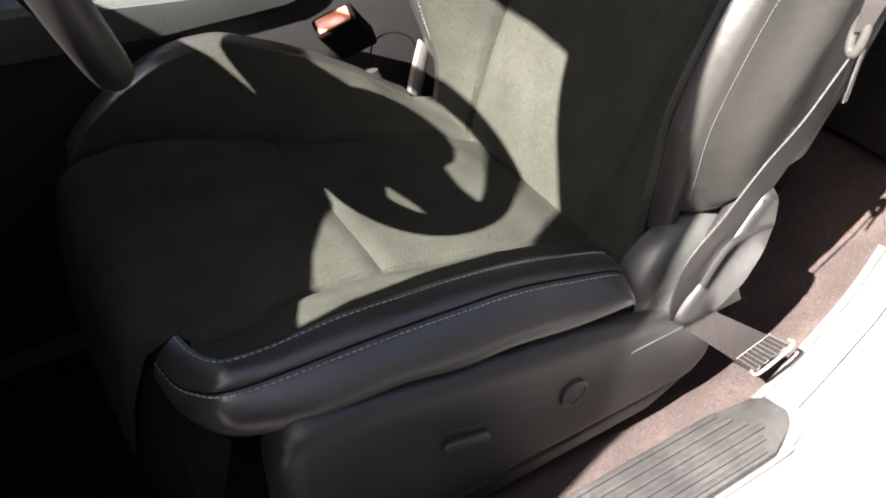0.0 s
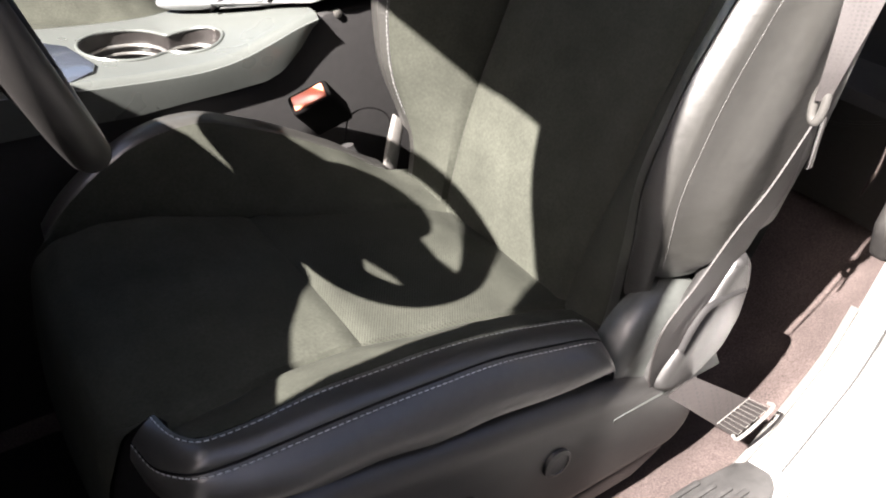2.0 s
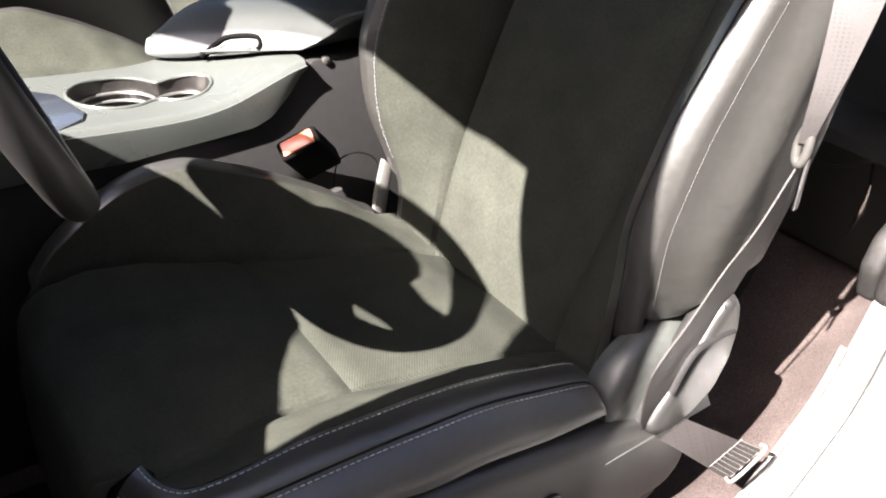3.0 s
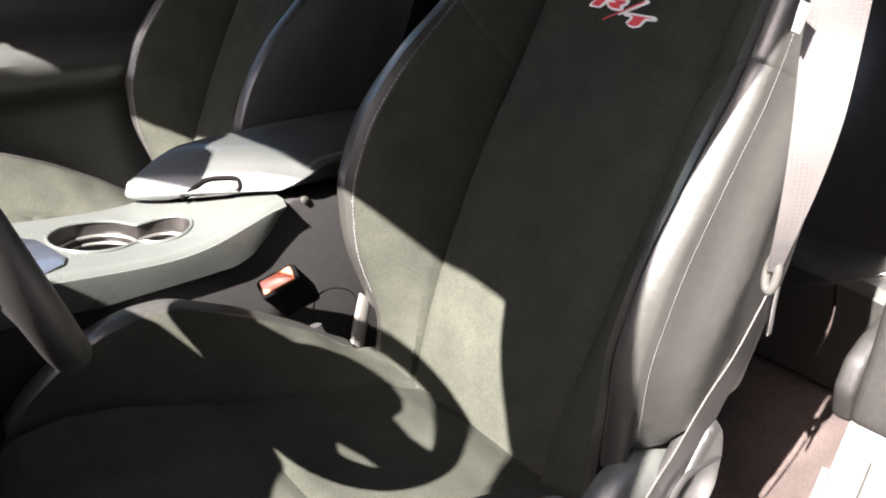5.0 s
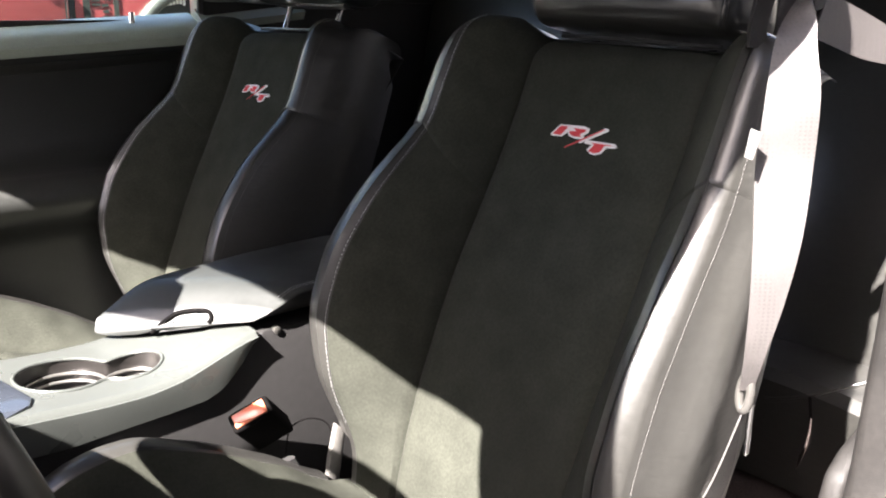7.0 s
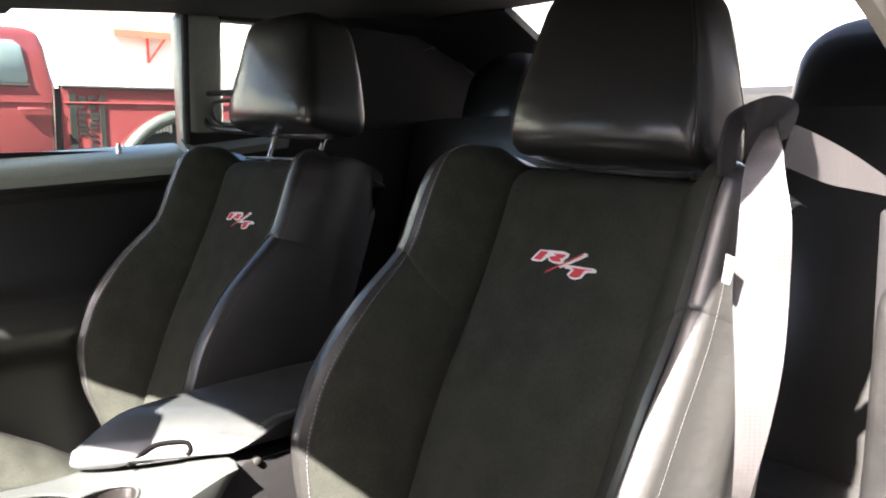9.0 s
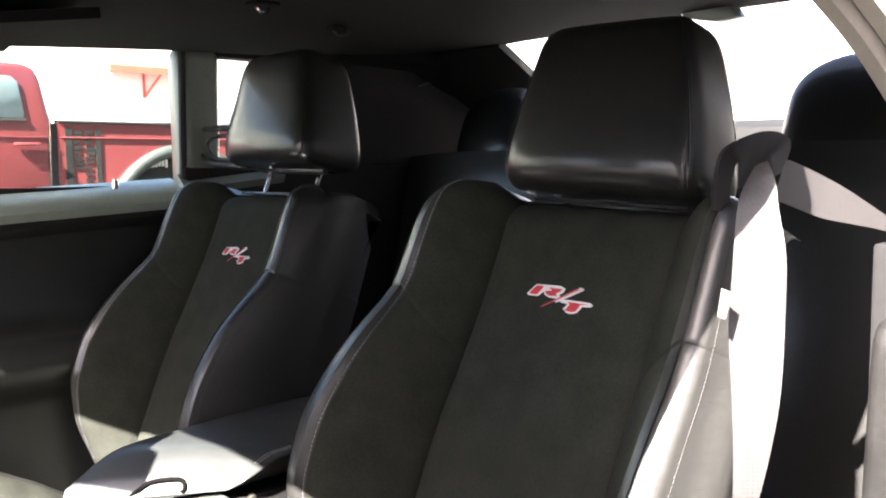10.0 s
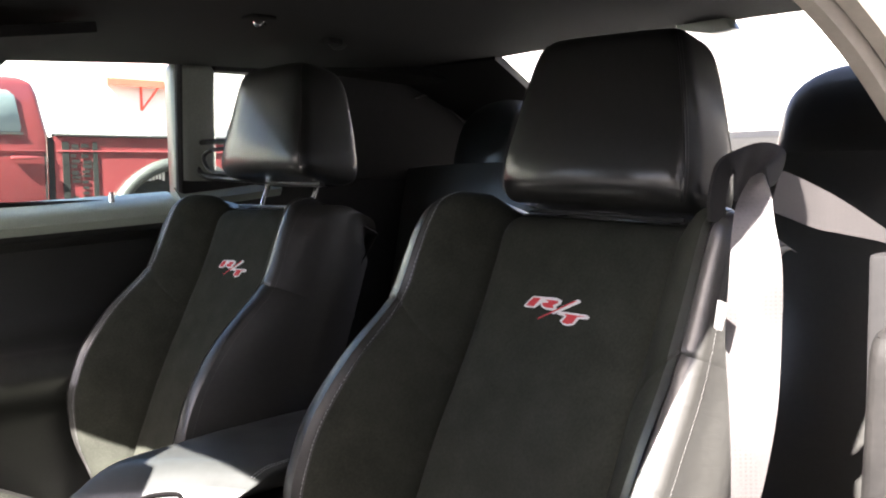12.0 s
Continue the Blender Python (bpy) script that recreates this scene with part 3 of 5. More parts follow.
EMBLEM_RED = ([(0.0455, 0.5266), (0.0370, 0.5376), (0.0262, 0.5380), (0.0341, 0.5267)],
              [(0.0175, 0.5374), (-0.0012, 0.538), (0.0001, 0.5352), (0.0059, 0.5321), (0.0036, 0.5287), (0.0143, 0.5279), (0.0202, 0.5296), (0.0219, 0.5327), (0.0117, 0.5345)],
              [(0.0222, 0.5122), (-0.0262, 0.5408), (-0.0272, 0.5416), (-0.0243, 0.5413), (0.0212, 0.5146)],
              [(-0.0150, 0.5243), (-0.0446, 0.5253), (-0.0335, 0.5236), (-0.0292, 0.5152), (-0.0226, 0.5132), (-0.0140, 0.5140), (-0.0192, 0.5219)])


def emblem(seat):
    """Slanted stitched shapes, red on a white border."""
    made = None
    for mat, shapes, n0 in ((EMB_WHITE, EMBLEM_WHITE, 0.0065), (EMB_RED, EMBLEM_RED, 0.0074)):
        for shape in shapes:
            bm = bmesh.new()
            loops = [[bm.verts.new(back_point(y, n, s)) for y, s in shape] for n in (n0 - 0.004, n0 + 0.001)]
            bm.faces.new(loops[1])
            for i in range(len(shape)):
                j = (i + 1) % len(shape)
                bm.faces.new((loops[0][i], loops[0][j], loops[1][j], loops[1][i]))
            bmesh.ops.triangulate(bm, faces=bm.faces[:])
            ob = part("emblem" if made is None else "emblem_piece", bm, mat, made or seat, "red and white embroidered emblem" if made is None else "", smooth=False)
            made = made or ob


GUIDE = [((-0.018, -0.205, 1.100), (0.012, -0.205, 1.096)), ((-0.019, -0.205, 1.122), (0.008, -0.206, 1.120)), ((-0.012, -0.208, 1.153), (0.011, -0.209, 1.141)), ((0.006, -0.213, 1.167), (0.009, -0.214, 1.145)), ((0.022, -0.220, 1.174), (-0.003, -0.222, 1.119)), ((0.029, -0.232, 1.177), (-0.003, -0.236, 1.131)), ((0.037, -0.243, 1.175), (-0.003, -0.248, 1.146)), ((0.039, -0.252, 1.167), (-0.010, -0.257, 1.152)), ((0.031, -0.254, 1.151), (-0.010, -0.259, 1.142)), ((0.011, -0.256, 1.135), (-0.006, -0.259, 1.133))]


seats = []
for y_off, label in ((0.0, "driver's seat in black suede and leather with red emblem"), (0.76, "passenger seat in black suede and leather with red emblem")):
    seat = thing("front_seat", label, "car seat", "front seats")
    seat.matrix_basis = Matrix.Translation((0, y_off, 0.99)) @ Matrix.Rotation(radians(0.0 if y_off else 2.0), 4, "X") @ Matrix.Translation((0, 0, -0.99))
    SLACK[0] = 0 if y_off else 1
    build_back(seat, 0.008 if y_off else 0.010)
    build_cushion(seat)
    headrest(seat, 0.046 if y_off else 0.0)
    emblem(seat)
    seats.append(seat)
driver, passenger = seats

# the driver's outboard plastic side with its controls
trim = [(-0.620, 0.572), (-0.56, 0.568), (-0.477, 0.553), (-0.40, 0.542), (-0.294, 0.523), (-0.24, 0.513), (-0.18, 0.503), (-0.125, 0.49), (-0.112, 0.45), (-0.117, 0.40), (-0.145, 0.375), (-0.24, 0.374), (-0.40, 0.374), (-0.605, 0.37), (-0.632, 0.40), (-0.636, 0.54)]
side = part("side_trim", prism(trim, -0.252, -0.196, "y", 0.022, 5), PLASTIC, driver, "black plastic seat side trim", plain=True)
part("lower_lip", prism([(-0.63, 0.365), (-0.63, 0.345), (-0.2, 0.352), (-0.15, 0.375), (-0.18, 0.384)], -0.245, -0.2, "y", 0.004), PLASTIC, side)
COVER = [(-0.275, 0.485), (-0.262, 0.500), (-0.250, 0.525), (-0.235, 0.553), (-0.215, 0.574), (-0.19, 0.585), (-0.15, 0.590), (-0.115, 0.582), (-0.09, 0.556), (-0.080, 0.52)]


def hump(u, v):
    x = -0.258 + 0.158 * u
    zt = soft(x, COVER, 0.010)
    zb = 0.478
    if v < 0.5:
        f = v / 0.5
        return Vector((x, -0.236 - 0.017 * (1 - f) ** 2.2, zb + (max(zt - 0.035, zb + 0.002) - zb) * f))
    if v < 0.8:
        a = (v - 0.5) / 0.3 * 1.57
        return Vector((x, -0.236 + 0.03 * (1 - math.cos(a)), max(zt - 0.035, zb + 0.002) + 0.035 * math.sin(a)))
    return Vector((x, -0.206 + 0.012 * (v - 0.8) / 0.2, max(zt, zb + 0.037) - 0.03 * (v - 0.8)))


rec = part("recliner_cover", sheet(hump, 44, 34, 0.003), LIT_COVER, driver, "black plastic recliner cover, lightened as if lit by the sky", plain=True)
part("cover_lobe", prism([(-0.214, 0.500), (-0.182, 0.548), (-0.152, 0.590), (-0.134, 0.618), (-0.122, 0.630), (-0.110, 0.630), (-0.100, 0.615), (-0.095, 0.59), (-0.098, 0.55), (-0.115, 0.515), (-0.15, 0.492), (-0.19, 0.486)], -0.264, -0.225, "y", 0.011, 4), PLASTIC, rec)


# no recess is cut; a dark tube on the lobe gives the groove's shade
groove = [(-0.192, -0.2642, 0.546), (-0.180, -0.2642, 0.571), (-0.165, -0.2642, 0.587), (-0.147, -0.2642, 0.590), (-0.126, -0.2642, 0.591), (-0.108, -0.2642, 0.589)]
part("groove_shade", tube(spline(groove, 6), 0.0034, 8, True, 0.35), DARK, rec, "dark line for the shade of a groove in the cover")


def disc(centre, radius, axis_y, depth, rim=0.004):
    bm = bmesh.new()
    prof = [(0.0, depth * 0.8), (radius * 0.55, depth * 0.75), (radius * 0.75, depth * 0.72), (radius * 0.8, depth * 0.9), (radius - rim, depth), (radius, depth * 0.8), (radius * 1.02, 0), (radius * 1.15, 0.0005), (radius * 1.18, -0.004)]
    rings = []
    for r, d in prof:
        rings.append([bm.verts.new((centre[0] + r * math.cos(2 * math.pi * k / 40), centre[1] + axis_y * d, centre[2] + r * math.sin(2 * math.pi * k / 40))) for k in range(40)] if r else [bm.verts.new((centre[0], centre[1] + axis_y * d, centre[2]))] * 40)
    for a, b in zip(rings, rings[1:]):
        for k in range(40):
            vs = []
            for q in (a[k], a[(k + 1) % 40], b[(k + 1) % 40], b[k]):
                if q not in vs:
                    vs.append(q)
            if len(vs) > 2:
                bm.faces.new(vs)
    return bm


part("lumbar_knob", disc((-0.332, -0.2515, 0.462), 0.0165, -1, 0.0055), PLASTIC, side, "round black lumbar knob")
part("seat_lever", prism([(-0.484, 0.486), (-0.438, 0.474), (-0.434, 0.463), (-0.440, 0.459), (-0.483, 0.470), (-0.487, 0.477)], -0.259, -0.248, "y", 0.0025, 2), PLASTIC, side, "small black seat lever")
part("lever_recess", prism([(-0.487, 0.500), (-0.432, 0.480), (-0.428, 0.470), (-0.486, 0.488)], -0.2525, -0.24, "y", 0.002), DARK, side)
# wire loop guide at the passenger's outboard shoulder
loop = spline([(0.11, 0.20, 1.229), (0.095, 0.27, 1.230), (0.085, 0.305, 1.226), (0.08, 0.310, 1.205), (0.08, 0.300, 1.180), (0.085, 0.28, 1.160), (0.095, 0.22, 1.153), (0.10, 0.12, 1.149), (0.10, -0.02, 1.142), (0.10, -0.13, 1.140)], 6)
part("belt_guide", tube(loop, 0.0062, 10), PLASTIC, passenger, "thin black belt guide loop")
inner = spline([(0.115, 0.20, 1.214), (0.10, 0.262, 1.213), (0.09, 0.284, 1.203), (0.09, 0.283, 1.185), (0.095, 0.265, 1.168), (0.105, 0.20, 1.162), (0.108, 0.10, 1.158)], 6)
part("belt_guide", tube(inner, 0.0045, 10), PLASTIC, passenger)
# label sewn into the driver's side seam
TAG = [Vector(p) for p in ((-0.096, -0.258, 1.035), (-0.094, -0.268, 1.032), (-0.103, -0.266, 1.009), (-0.099, -0.256, 1.010))]
tag_bm = sheet(lambda u, v: TAG[0].lerp(TAG[1], u).lerp(TAG[3].lerp(TAG[2], u), v), 3, 4, 0.0012)
part("sewn_label", tag_bm, THREAD, driver, "small pale sewn label", plain=True)
part("floor_bracket", prism([(-0.203, 0.600), (-0.188, 0.586), (-0.204, 0.50), (-0.224, 0.50), (-0.216, 0.55)], 0.240, 0.25, "y", 0.003), SEAL, driver, "grey metal seat bracket", plain=True)

# ---- seat belt ----
belt = thing("seat_belt", "dark grey woven seat belt hanging beside the driver's seat", "seat belt")


def ribbon(pairs, n=8, thick=0.0016):
    left = spline([a for a, b in pairs], n)
    right = spline([b for a, b in pairs], n)
    k = len(left) - 1
    def fn(u, v):
        i = min(int(v * k + 1e-6), k)
        return left[i].lerp(right[i], u)
    return sheet(fn, 6, k, thick)


shoulder = [((0.068, -0.205, 1.157), (0.063, -0.235, 1.148)), ((0.008, -0.232, 1.143), (-0.008, -0.254, 1.147)), ((-0.030, -0.240, 1.121), (-0.017, -0.266, 1.127)), ((-0.054, -0.248, 1.098), (-0.029, -0.276, 1.102)), ((-0.072, -0.255, 1.045), (-0.037, -0.288, 1.06)), ((-0.078, -0.256, 0.998), (-0.040, -0.290, 0.998)),
            ((-0.088, -0.266, 0.935), (-0.058, -0.296, 0.935)), ((-0.092, -0.271, 0.88), (-0.068, -0.292, 0.88)), ((-0.090, -0.270, 0.83), (-0.076, -0.284, 0.83)), ((-0.078, -0.262, 0.785), (-0.068, -0.270, 0.785))]
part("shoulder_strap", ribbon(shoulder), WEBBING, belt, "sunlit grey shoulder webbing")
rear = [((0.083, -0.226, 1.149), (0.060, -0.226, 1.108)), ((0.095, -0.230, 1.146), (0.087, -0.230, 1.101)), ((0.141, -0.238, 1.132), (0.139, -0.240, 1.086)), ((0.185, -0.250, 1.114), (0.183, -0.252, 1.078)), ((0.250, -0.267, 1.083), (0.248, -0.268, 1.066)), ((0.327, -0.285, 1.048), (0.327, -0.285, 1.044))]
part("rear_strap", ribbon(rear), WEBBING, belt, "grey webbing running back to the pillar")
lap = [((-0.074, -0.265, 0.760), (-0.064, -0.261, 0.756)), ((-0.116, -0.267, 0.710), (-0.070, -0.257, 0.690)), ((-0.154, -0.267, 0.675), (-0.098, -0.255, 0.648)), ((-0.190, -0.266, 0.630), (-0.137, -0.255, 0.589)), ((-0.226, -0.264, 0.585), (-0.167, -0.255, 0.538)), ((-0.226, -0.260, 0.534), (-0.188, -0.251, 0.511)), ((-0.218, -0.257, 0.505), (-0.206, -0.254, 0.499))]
part("lap_strap", ribbon(lap), SHADED_WEB, belt, "lap webbing, darkened as in shade")
anchor = [((-0.192, -0.262, 0.484), (-0.160, -0.266, 0.498)), ((-0.165, -0.285, 0.462), (-0.128, -0.290, 0.480)), ((-0.126, -0.309, 0.428), (-0.088, -0.315, 0.455))]
part("anchor_strap", ribbon(anchor), SHADED_WEB, belt, "anchor webbing darkened as in shade, with pale box stitching")
bm = bmesh.new()
A0, A1, B0, B1 = Vector((-0.150, -0.2985, 0.452)), Vector((-0.112, -0.304, 0.474)), Vector((-0.128, -0.311, 0.433)), Vector((-0.090, -0.317, 0.460))
UPW = Vector((0.1, -0.55, 0.8)).normalized() * 0.0013
zig = []
for i in range(9):
    u = 0.04 + 0.92 * i / 8
    zig += [A0.lerp(A1, u) + UPW, B0.lerp(B1, u) + UPW] if i % 2 == 0 else [B0.lerp(B1, u) + UPW, A0.lerp(A1, u) + UPW]
part("box_stitch", tube(zig, 0.00042, 5), SEAL, belt, "pale zigzag stitching")
part("box_stitch", tube([A0 + UPW, A1 + UPW], 0.0005, 5), SEAL, belt)
part("anchor_plate", tube(spline([B0 + Vector((-0.003, 0.002, 0.001)), B0 + Vector((0.003, -0.002, -0.004)), (B0 + B1) / 2 + Vector((0.004, -0.003, -0.004)), B1 + Vector((0.004, -0.002, -0.001)), B1 + Vector((0.0, 0.003, 0.003))], 6), 0.0022, 8), SEAL, belt, "metal anchor loop")
ring = [(-0.071 + 0.002 * math.sin(a), -0.264 - 0.0055 * math.cos(a), 0.781 + 0.017 * math.sin(a)) for a in [2 * math.pi * k / 24 for k in range(25)]]
part("belt_guide", ribbon(GUIDE, 8, 0.004), DARK, driver, "broad black plastic belt guide loop", plain=True)
latch_ob = part("latch_plate", tube(ring, 0.0044, 10), LATCH, belt, "grey latch plate with metal tongue")
part("tongue", box(-0.064, -0.056, -0.267, -0.264, 0.713, 0.766, 0.001), CHROME, latch_ob, "bare metal tongue")

buckle = thing("belt_buckle", "black seat belt buckle with a red release button", "belt buckle")
B_Z = Vector((-0.60, -0.45, 0.66)).normalized()
B_X = Vector((0.796, -0.395, 0.454))
B_X = (B_X - B_Z * B_X.dot(B_Z)).normalized()
M = Matrix.Translation((-0.310, 0.254, 0.633)) @ Matrix((B_X, B_Z.cross(B_X), B_Z)).transposed().to_4x4()
bm = box(-0.027, 0.027, -0.0135, 0.0135, -0.055, 0.034, 0.005, 3)
bmesh.ops.transform(bm, matrix=M, verts=bm.verts)
part("housing", bm, BLACK, buckle)
bm = box(-0.0215, 0.0215, -0.0095, 0.0095, 0.030, 0.036, 0.002)
bmesh.ops.transform(bm, matrix=M, verts=bm.verts)
part("release_button", bm, RED, buckle, "red release button")
part("stalk", tube(spline([(-0.275, 0.25, 0.57), (-0.25, 0.25, 0.52), (-0.23, 0.25, 0.46), (-0.22, 0.25, 0.40)], 5), 0.012, 10, True, 0.4), DARK, buckle)
cable = spline([(-0.27, 0.262, 0.57), (-0.255, 0.272, 0.598), (-0.225, 0.270, 0.604), (-0.20, 0.262, 0.585), (-0.205, 0.255, 0.53), (-0.21, 0.25, 0.46)], 8)
part("wire", tube(cable, 0.0011, 6), BLACK, buckle, "thin black wire")

# ---- centre console ----
console = thing("centre_console", "centre console with satin grey top panel and cup holders", "console")
TOPZ = [(-1.1, 0.76), (-0.8, 0.728), (-0.575, 0.706), (-0.48, 0.699), (-0.41, 0.699), (-0.36, 0.713), (-0.315, 0.730), (-0.285, 0.740), (-0.2, 0.742)]
CUPS = [(-0.496, 0.398, 0.055), (-0.420, 0.372, 0.038)]
NEAR, FAR = 0.292, 0.498


def cup_outline(n=72):
    """The waisted outline of the two cup holders."""
    out = []
    c = Vector((-0.455, 0.383))
    for i in range(n):
        a = 2 * math.pi * i / n
        d = Vector((math.cos(a), math.sin(a)))
        best = 0.0
        for x, y, r in CUPS:
            w = Vector((x, y)) - c
            b = w.dot(d)
            q = b * b - w.length_squared + r * r
            if q > 0:
                best = max(best, b + math.sqrt(q))
        out.append(max(best, 0.030))
    sm = [(out[i - 2] + 2 * out[i - 1] + 3 * out[i] + 2 * out[(i + 1) % n] + out[(i + 2) % n]) / 9 for i in range(n)]
    return [c + Vector((math.cos(2 * math.pi * i / n), math.sin(2 * math.pi * i / n))) * sm[i] for i in range(n)], c, sm


OUTLINE, CC, RAD = cup_outline()


def cup_radius(p):
    d = p - CC
    f = (math.atan2(d.y, d.x) / (2 * math.pi) % 1) * len(RAD)
    i = int(f) % len(RAD)
    return RAD[i] + (RAD[(i + 1) % len(RAD)] - RAD[i]) * (f - int(f)), d


def top_z(x, y):
    e = min(y - NEAR, FAR - y)
    return soft(x, TOPZ, 0.03) - 0.007 * max(0, 1 - e / 0.009) ** 2


bm = bmesh.new()
NX, NY = 190, 58
grid = {}
for i in range(NX + 1):
    for j in range(NY + 1):
        x, y = -1.0 + 0.715 * i / NX, NEAR + (FAR - NEAR) * j / NY
        grid[i, j] = bm.verts.new((x, y, top_z(x, y)))
drop = []
for i in range(NX):
    for j in range(NY):
        f = bm.faces.new((grid[i, j], grid[i + 1, j], grid[i + 1, j + 1], grid[i, j + 1]))
        m = f.calc_center_median()
        r, d = cup_radius(Vector((m.x, m.y)))
        if d.length < r:
            drop.append(f)
bmesh.ops.delete(bm, geom=drop, context="FACES")
for v in bm.verts:
    if v.is_boundary:
        r, d = cup_radius(v.co.xy)
        if d.length < r + 0.02 and abs(v.co.y - NEAR) > 0.01:
            q = CC + d.normalized() * r
            v.co = (q.x, q.y, top_z(q.x, q.y))
top = part("top_panel", bm, TRIM, console, "satin grey console panel")


def wall(u, v):
    k = int(round(u * len(OUTLINE))) % len(OUTLINE)
    p = CC + (OUTLINE[k] - CC) * (1 - 0.06 * v)
    return Vector((p.x, p.y, top_z(p.x, p.y) + 0.001 - 0.075 * v))


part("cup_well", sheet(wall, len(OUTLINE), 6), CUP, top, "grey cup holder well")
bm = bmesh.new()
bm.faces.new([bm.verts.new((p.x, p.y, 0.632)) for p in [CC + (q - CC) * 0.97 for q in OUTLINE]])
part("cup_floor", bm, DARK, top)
# highlights on the stepped lips, made as bright metal rings
for x, y, r in CUPS:
    for z, q in ((0.672, 0.95), (0.682, 0.98)):
        ring_pts = [(x + (r - 0.003) * q * math.cos(a), y + (r - 0.003) * q * math.sin(a), z) for a in [2 * math.pi * k / 36 for k in range(37)]]
        part("lit_lip_ring", tube(ring_pts, 0.0022, 8, False), CHROME_DARK, top, "bright ring standing for a lit cup holder lip")
part("cup_rim", tube([(p.x, p.y, top_z(p.x, p.y) + 0.0006) for p in OUTLINE + OUTLINE[:1]], 0.0022, 8, False), TRIM, top, "rounded cup holder rim")
BOT = [(-1.0, 0.665), (-0.58, 0.658), (-0.528, 0.655), (-0.469, 0.658), (-0.412, 0.660), (-0.36, 0.663), (-0.336, 0.672), (-0.31, 0.697), (-0.285, 0.732)]
for name, y0, bow in (("side_panel", NEAR, -1), ("side_panel", FAR, 1)):
    def flank(u, v, y0=y0, bow=bow):
        x = -1.0 + 0.715 * u
        a, b = top_z(x, NEAR + 0.0001), lerp(x, BOT)
        return Vector((x, y0 - bow * 0.0035 * v ** 1.4, a + (min(b, a - 0.004) - a) * v))
    part(name, sheet(flank, 90, 10, 0.003), TRIM, console, "satin grey console flank")
plate_bm = prism([(-0.70, 0.300), (-0.585, 0.300), (-0.556, 0.318), (-0.548, 0.338), (-0.56, 0.41), (-0.585, 0.44), (-0.70, 0.44)], 0.690, 0.7085, "z", 0.002)
part("shifter_plate", plate_bm, GLOSS, console, "glossy dark blue-black shifter plate")
part("lower_body", prism([(-1.0, 0.26), (-1.0, 0.67), (-0.58, 0.655), (-0.37, 0.655), (-0.30, 0.712), (-0.27, 0.732), (0.05, 0.734), (0.10, 0.71), (0.10, 0.26)], NEAR + 0.008, FAR - 0.018, "y", 0.008), DARK, console, "dark console body")


def lid(u, v):
    """A padded lid: u round the section, v from front to back."""
    a = u * 2 * math.pi
    k = 2 * v - 1
    w = (1 - abs(k) ** 10) ** 0.35 if abs(k) < 1 else 0
    cy, cz = rounded(math.cos(a), math.sin(a), 0.106, 0.5, 0.34)
    low = 0.5 - cz
    y = 0.390 + cy * (0.92 + 0.08 * w if w else 0) + (0.022 * low if cy < 0 else -0.004 * low)
    x = -0.306 + 0.36 * v - 0.76 * (y - 0.318) * (1 - v) + 0.012 * (1 - low) * (1 - v)
    zb = soft(min(x, -0.30), TOPZ, 0.02) + 0.007
    zt = 0.779 + 0.010 * math.sin(v * 2.2) - 0.012 * (1 - v) ** 2 * smooth01((y - 0.29) / 0.22) + 0.004 * math.cos(cy / 0.106 * 1.57)
    h = 0.5 + cz * (w if k > 0 else 0.55 + 0.45 * w if w else 0)
    z = zb + (zt - zb) * h * (0.42 + 0.58 * smooth01((v + 0.02) / 0.2))
    return wrinkle(Vector((x, y, z)), Vector((0, 0, 1)), 0.0008)


bm = sheet(lid, 64, 40)
bmesh.ops.remove_doubles(bm, verts=bm.verts, dist=0.0003)
lid_skin = BVHTree.FromBMesh(bm)
arm = part("armrest_lid", bm, ARM, console, "padded dark leather armrest lid")
for u in (0.360, 0.377):
    path = [lid(u, 0.10 + 0.86 * i / 40) + Vector((0, -0.0004, 0.0008)) for i in range(41)]
    part("stitching", stitches(path, radius=0.0004, normal=Vector((0, -0.6, 1))), PALE_THREAD, arm, "grey thread stitching")


def on_front(e, h, lift):
    """A point of the lid's front, e along its edge, h above the console."""
    y = 0.376 + e
    x = -0.306 - 0.76 * (y - 0.318)
    p = Vector((x + 0.48 * min(h, 0.025) + 1.3 * max(0, h - 0.025), y, soft(min(x, -0.30), TOPZ, 0.02) + 0.007 + h))
    q, n, _, _ = lid_skin.find_nearest(p)
    return q + (n if n.dot(Vector((-0.75, -0.5, 0.4))) > 0 else -n) * lift


arch_pts = [(-0.030, 0.001), (-0.027, 0.017), (-0.017, 0.027), (0.014, 0.029), (0.025, 0.022), (0.036, 0.002)]
part("latch", tube(spline([on_front(e, v, 0.0018) for e, v in arch_pts], 6), 0.0030, 10), BLACK, arm, "black latch loop")
bm = bmesh.new()
lo = [bm.verts.new(on_front(0.003 + (e - 0.003) * 0.72, v * 0.75, 0.0016)) for e, v in arch_pts]
hi = [bm.verts.new(on_front(0.003 + (e - 0.003) * 0.72, v * 0.75, -0.004)) for e, v in arch_pts]
bm.faces.new(lo)
for i in range(len(lo)):
    j = (i + 1) % len(lo)
    bm.faces.new((lo[i], lo[j], hi[j], hi[i]))
part("latch_button", bm, ARM, arm, "grey latch button", smooth=False)
part("hinge_pin", disc((-0.252, NEAR + 0.010, 0.728), 0.005, -1, 0.005), LATCH, console, "small round metal pin")

# ---- steering wheel ----
wheel = thing("steering_wheel", "black leather steering wheel in front of the driver's seat", "steering wheel")
WT, YAW = radians(20.6), radians(-3.0)
W_UP = Vector((-math.sin(WT) * math.cos(YAW), -math.sin(WT) * math.sin(YAW), math.cos(WT)))
W_AX = Vector((math.cos(WT) * math.cos(YAW), math.cos(WT) * math.sin(YAW), math.sin(WT)))
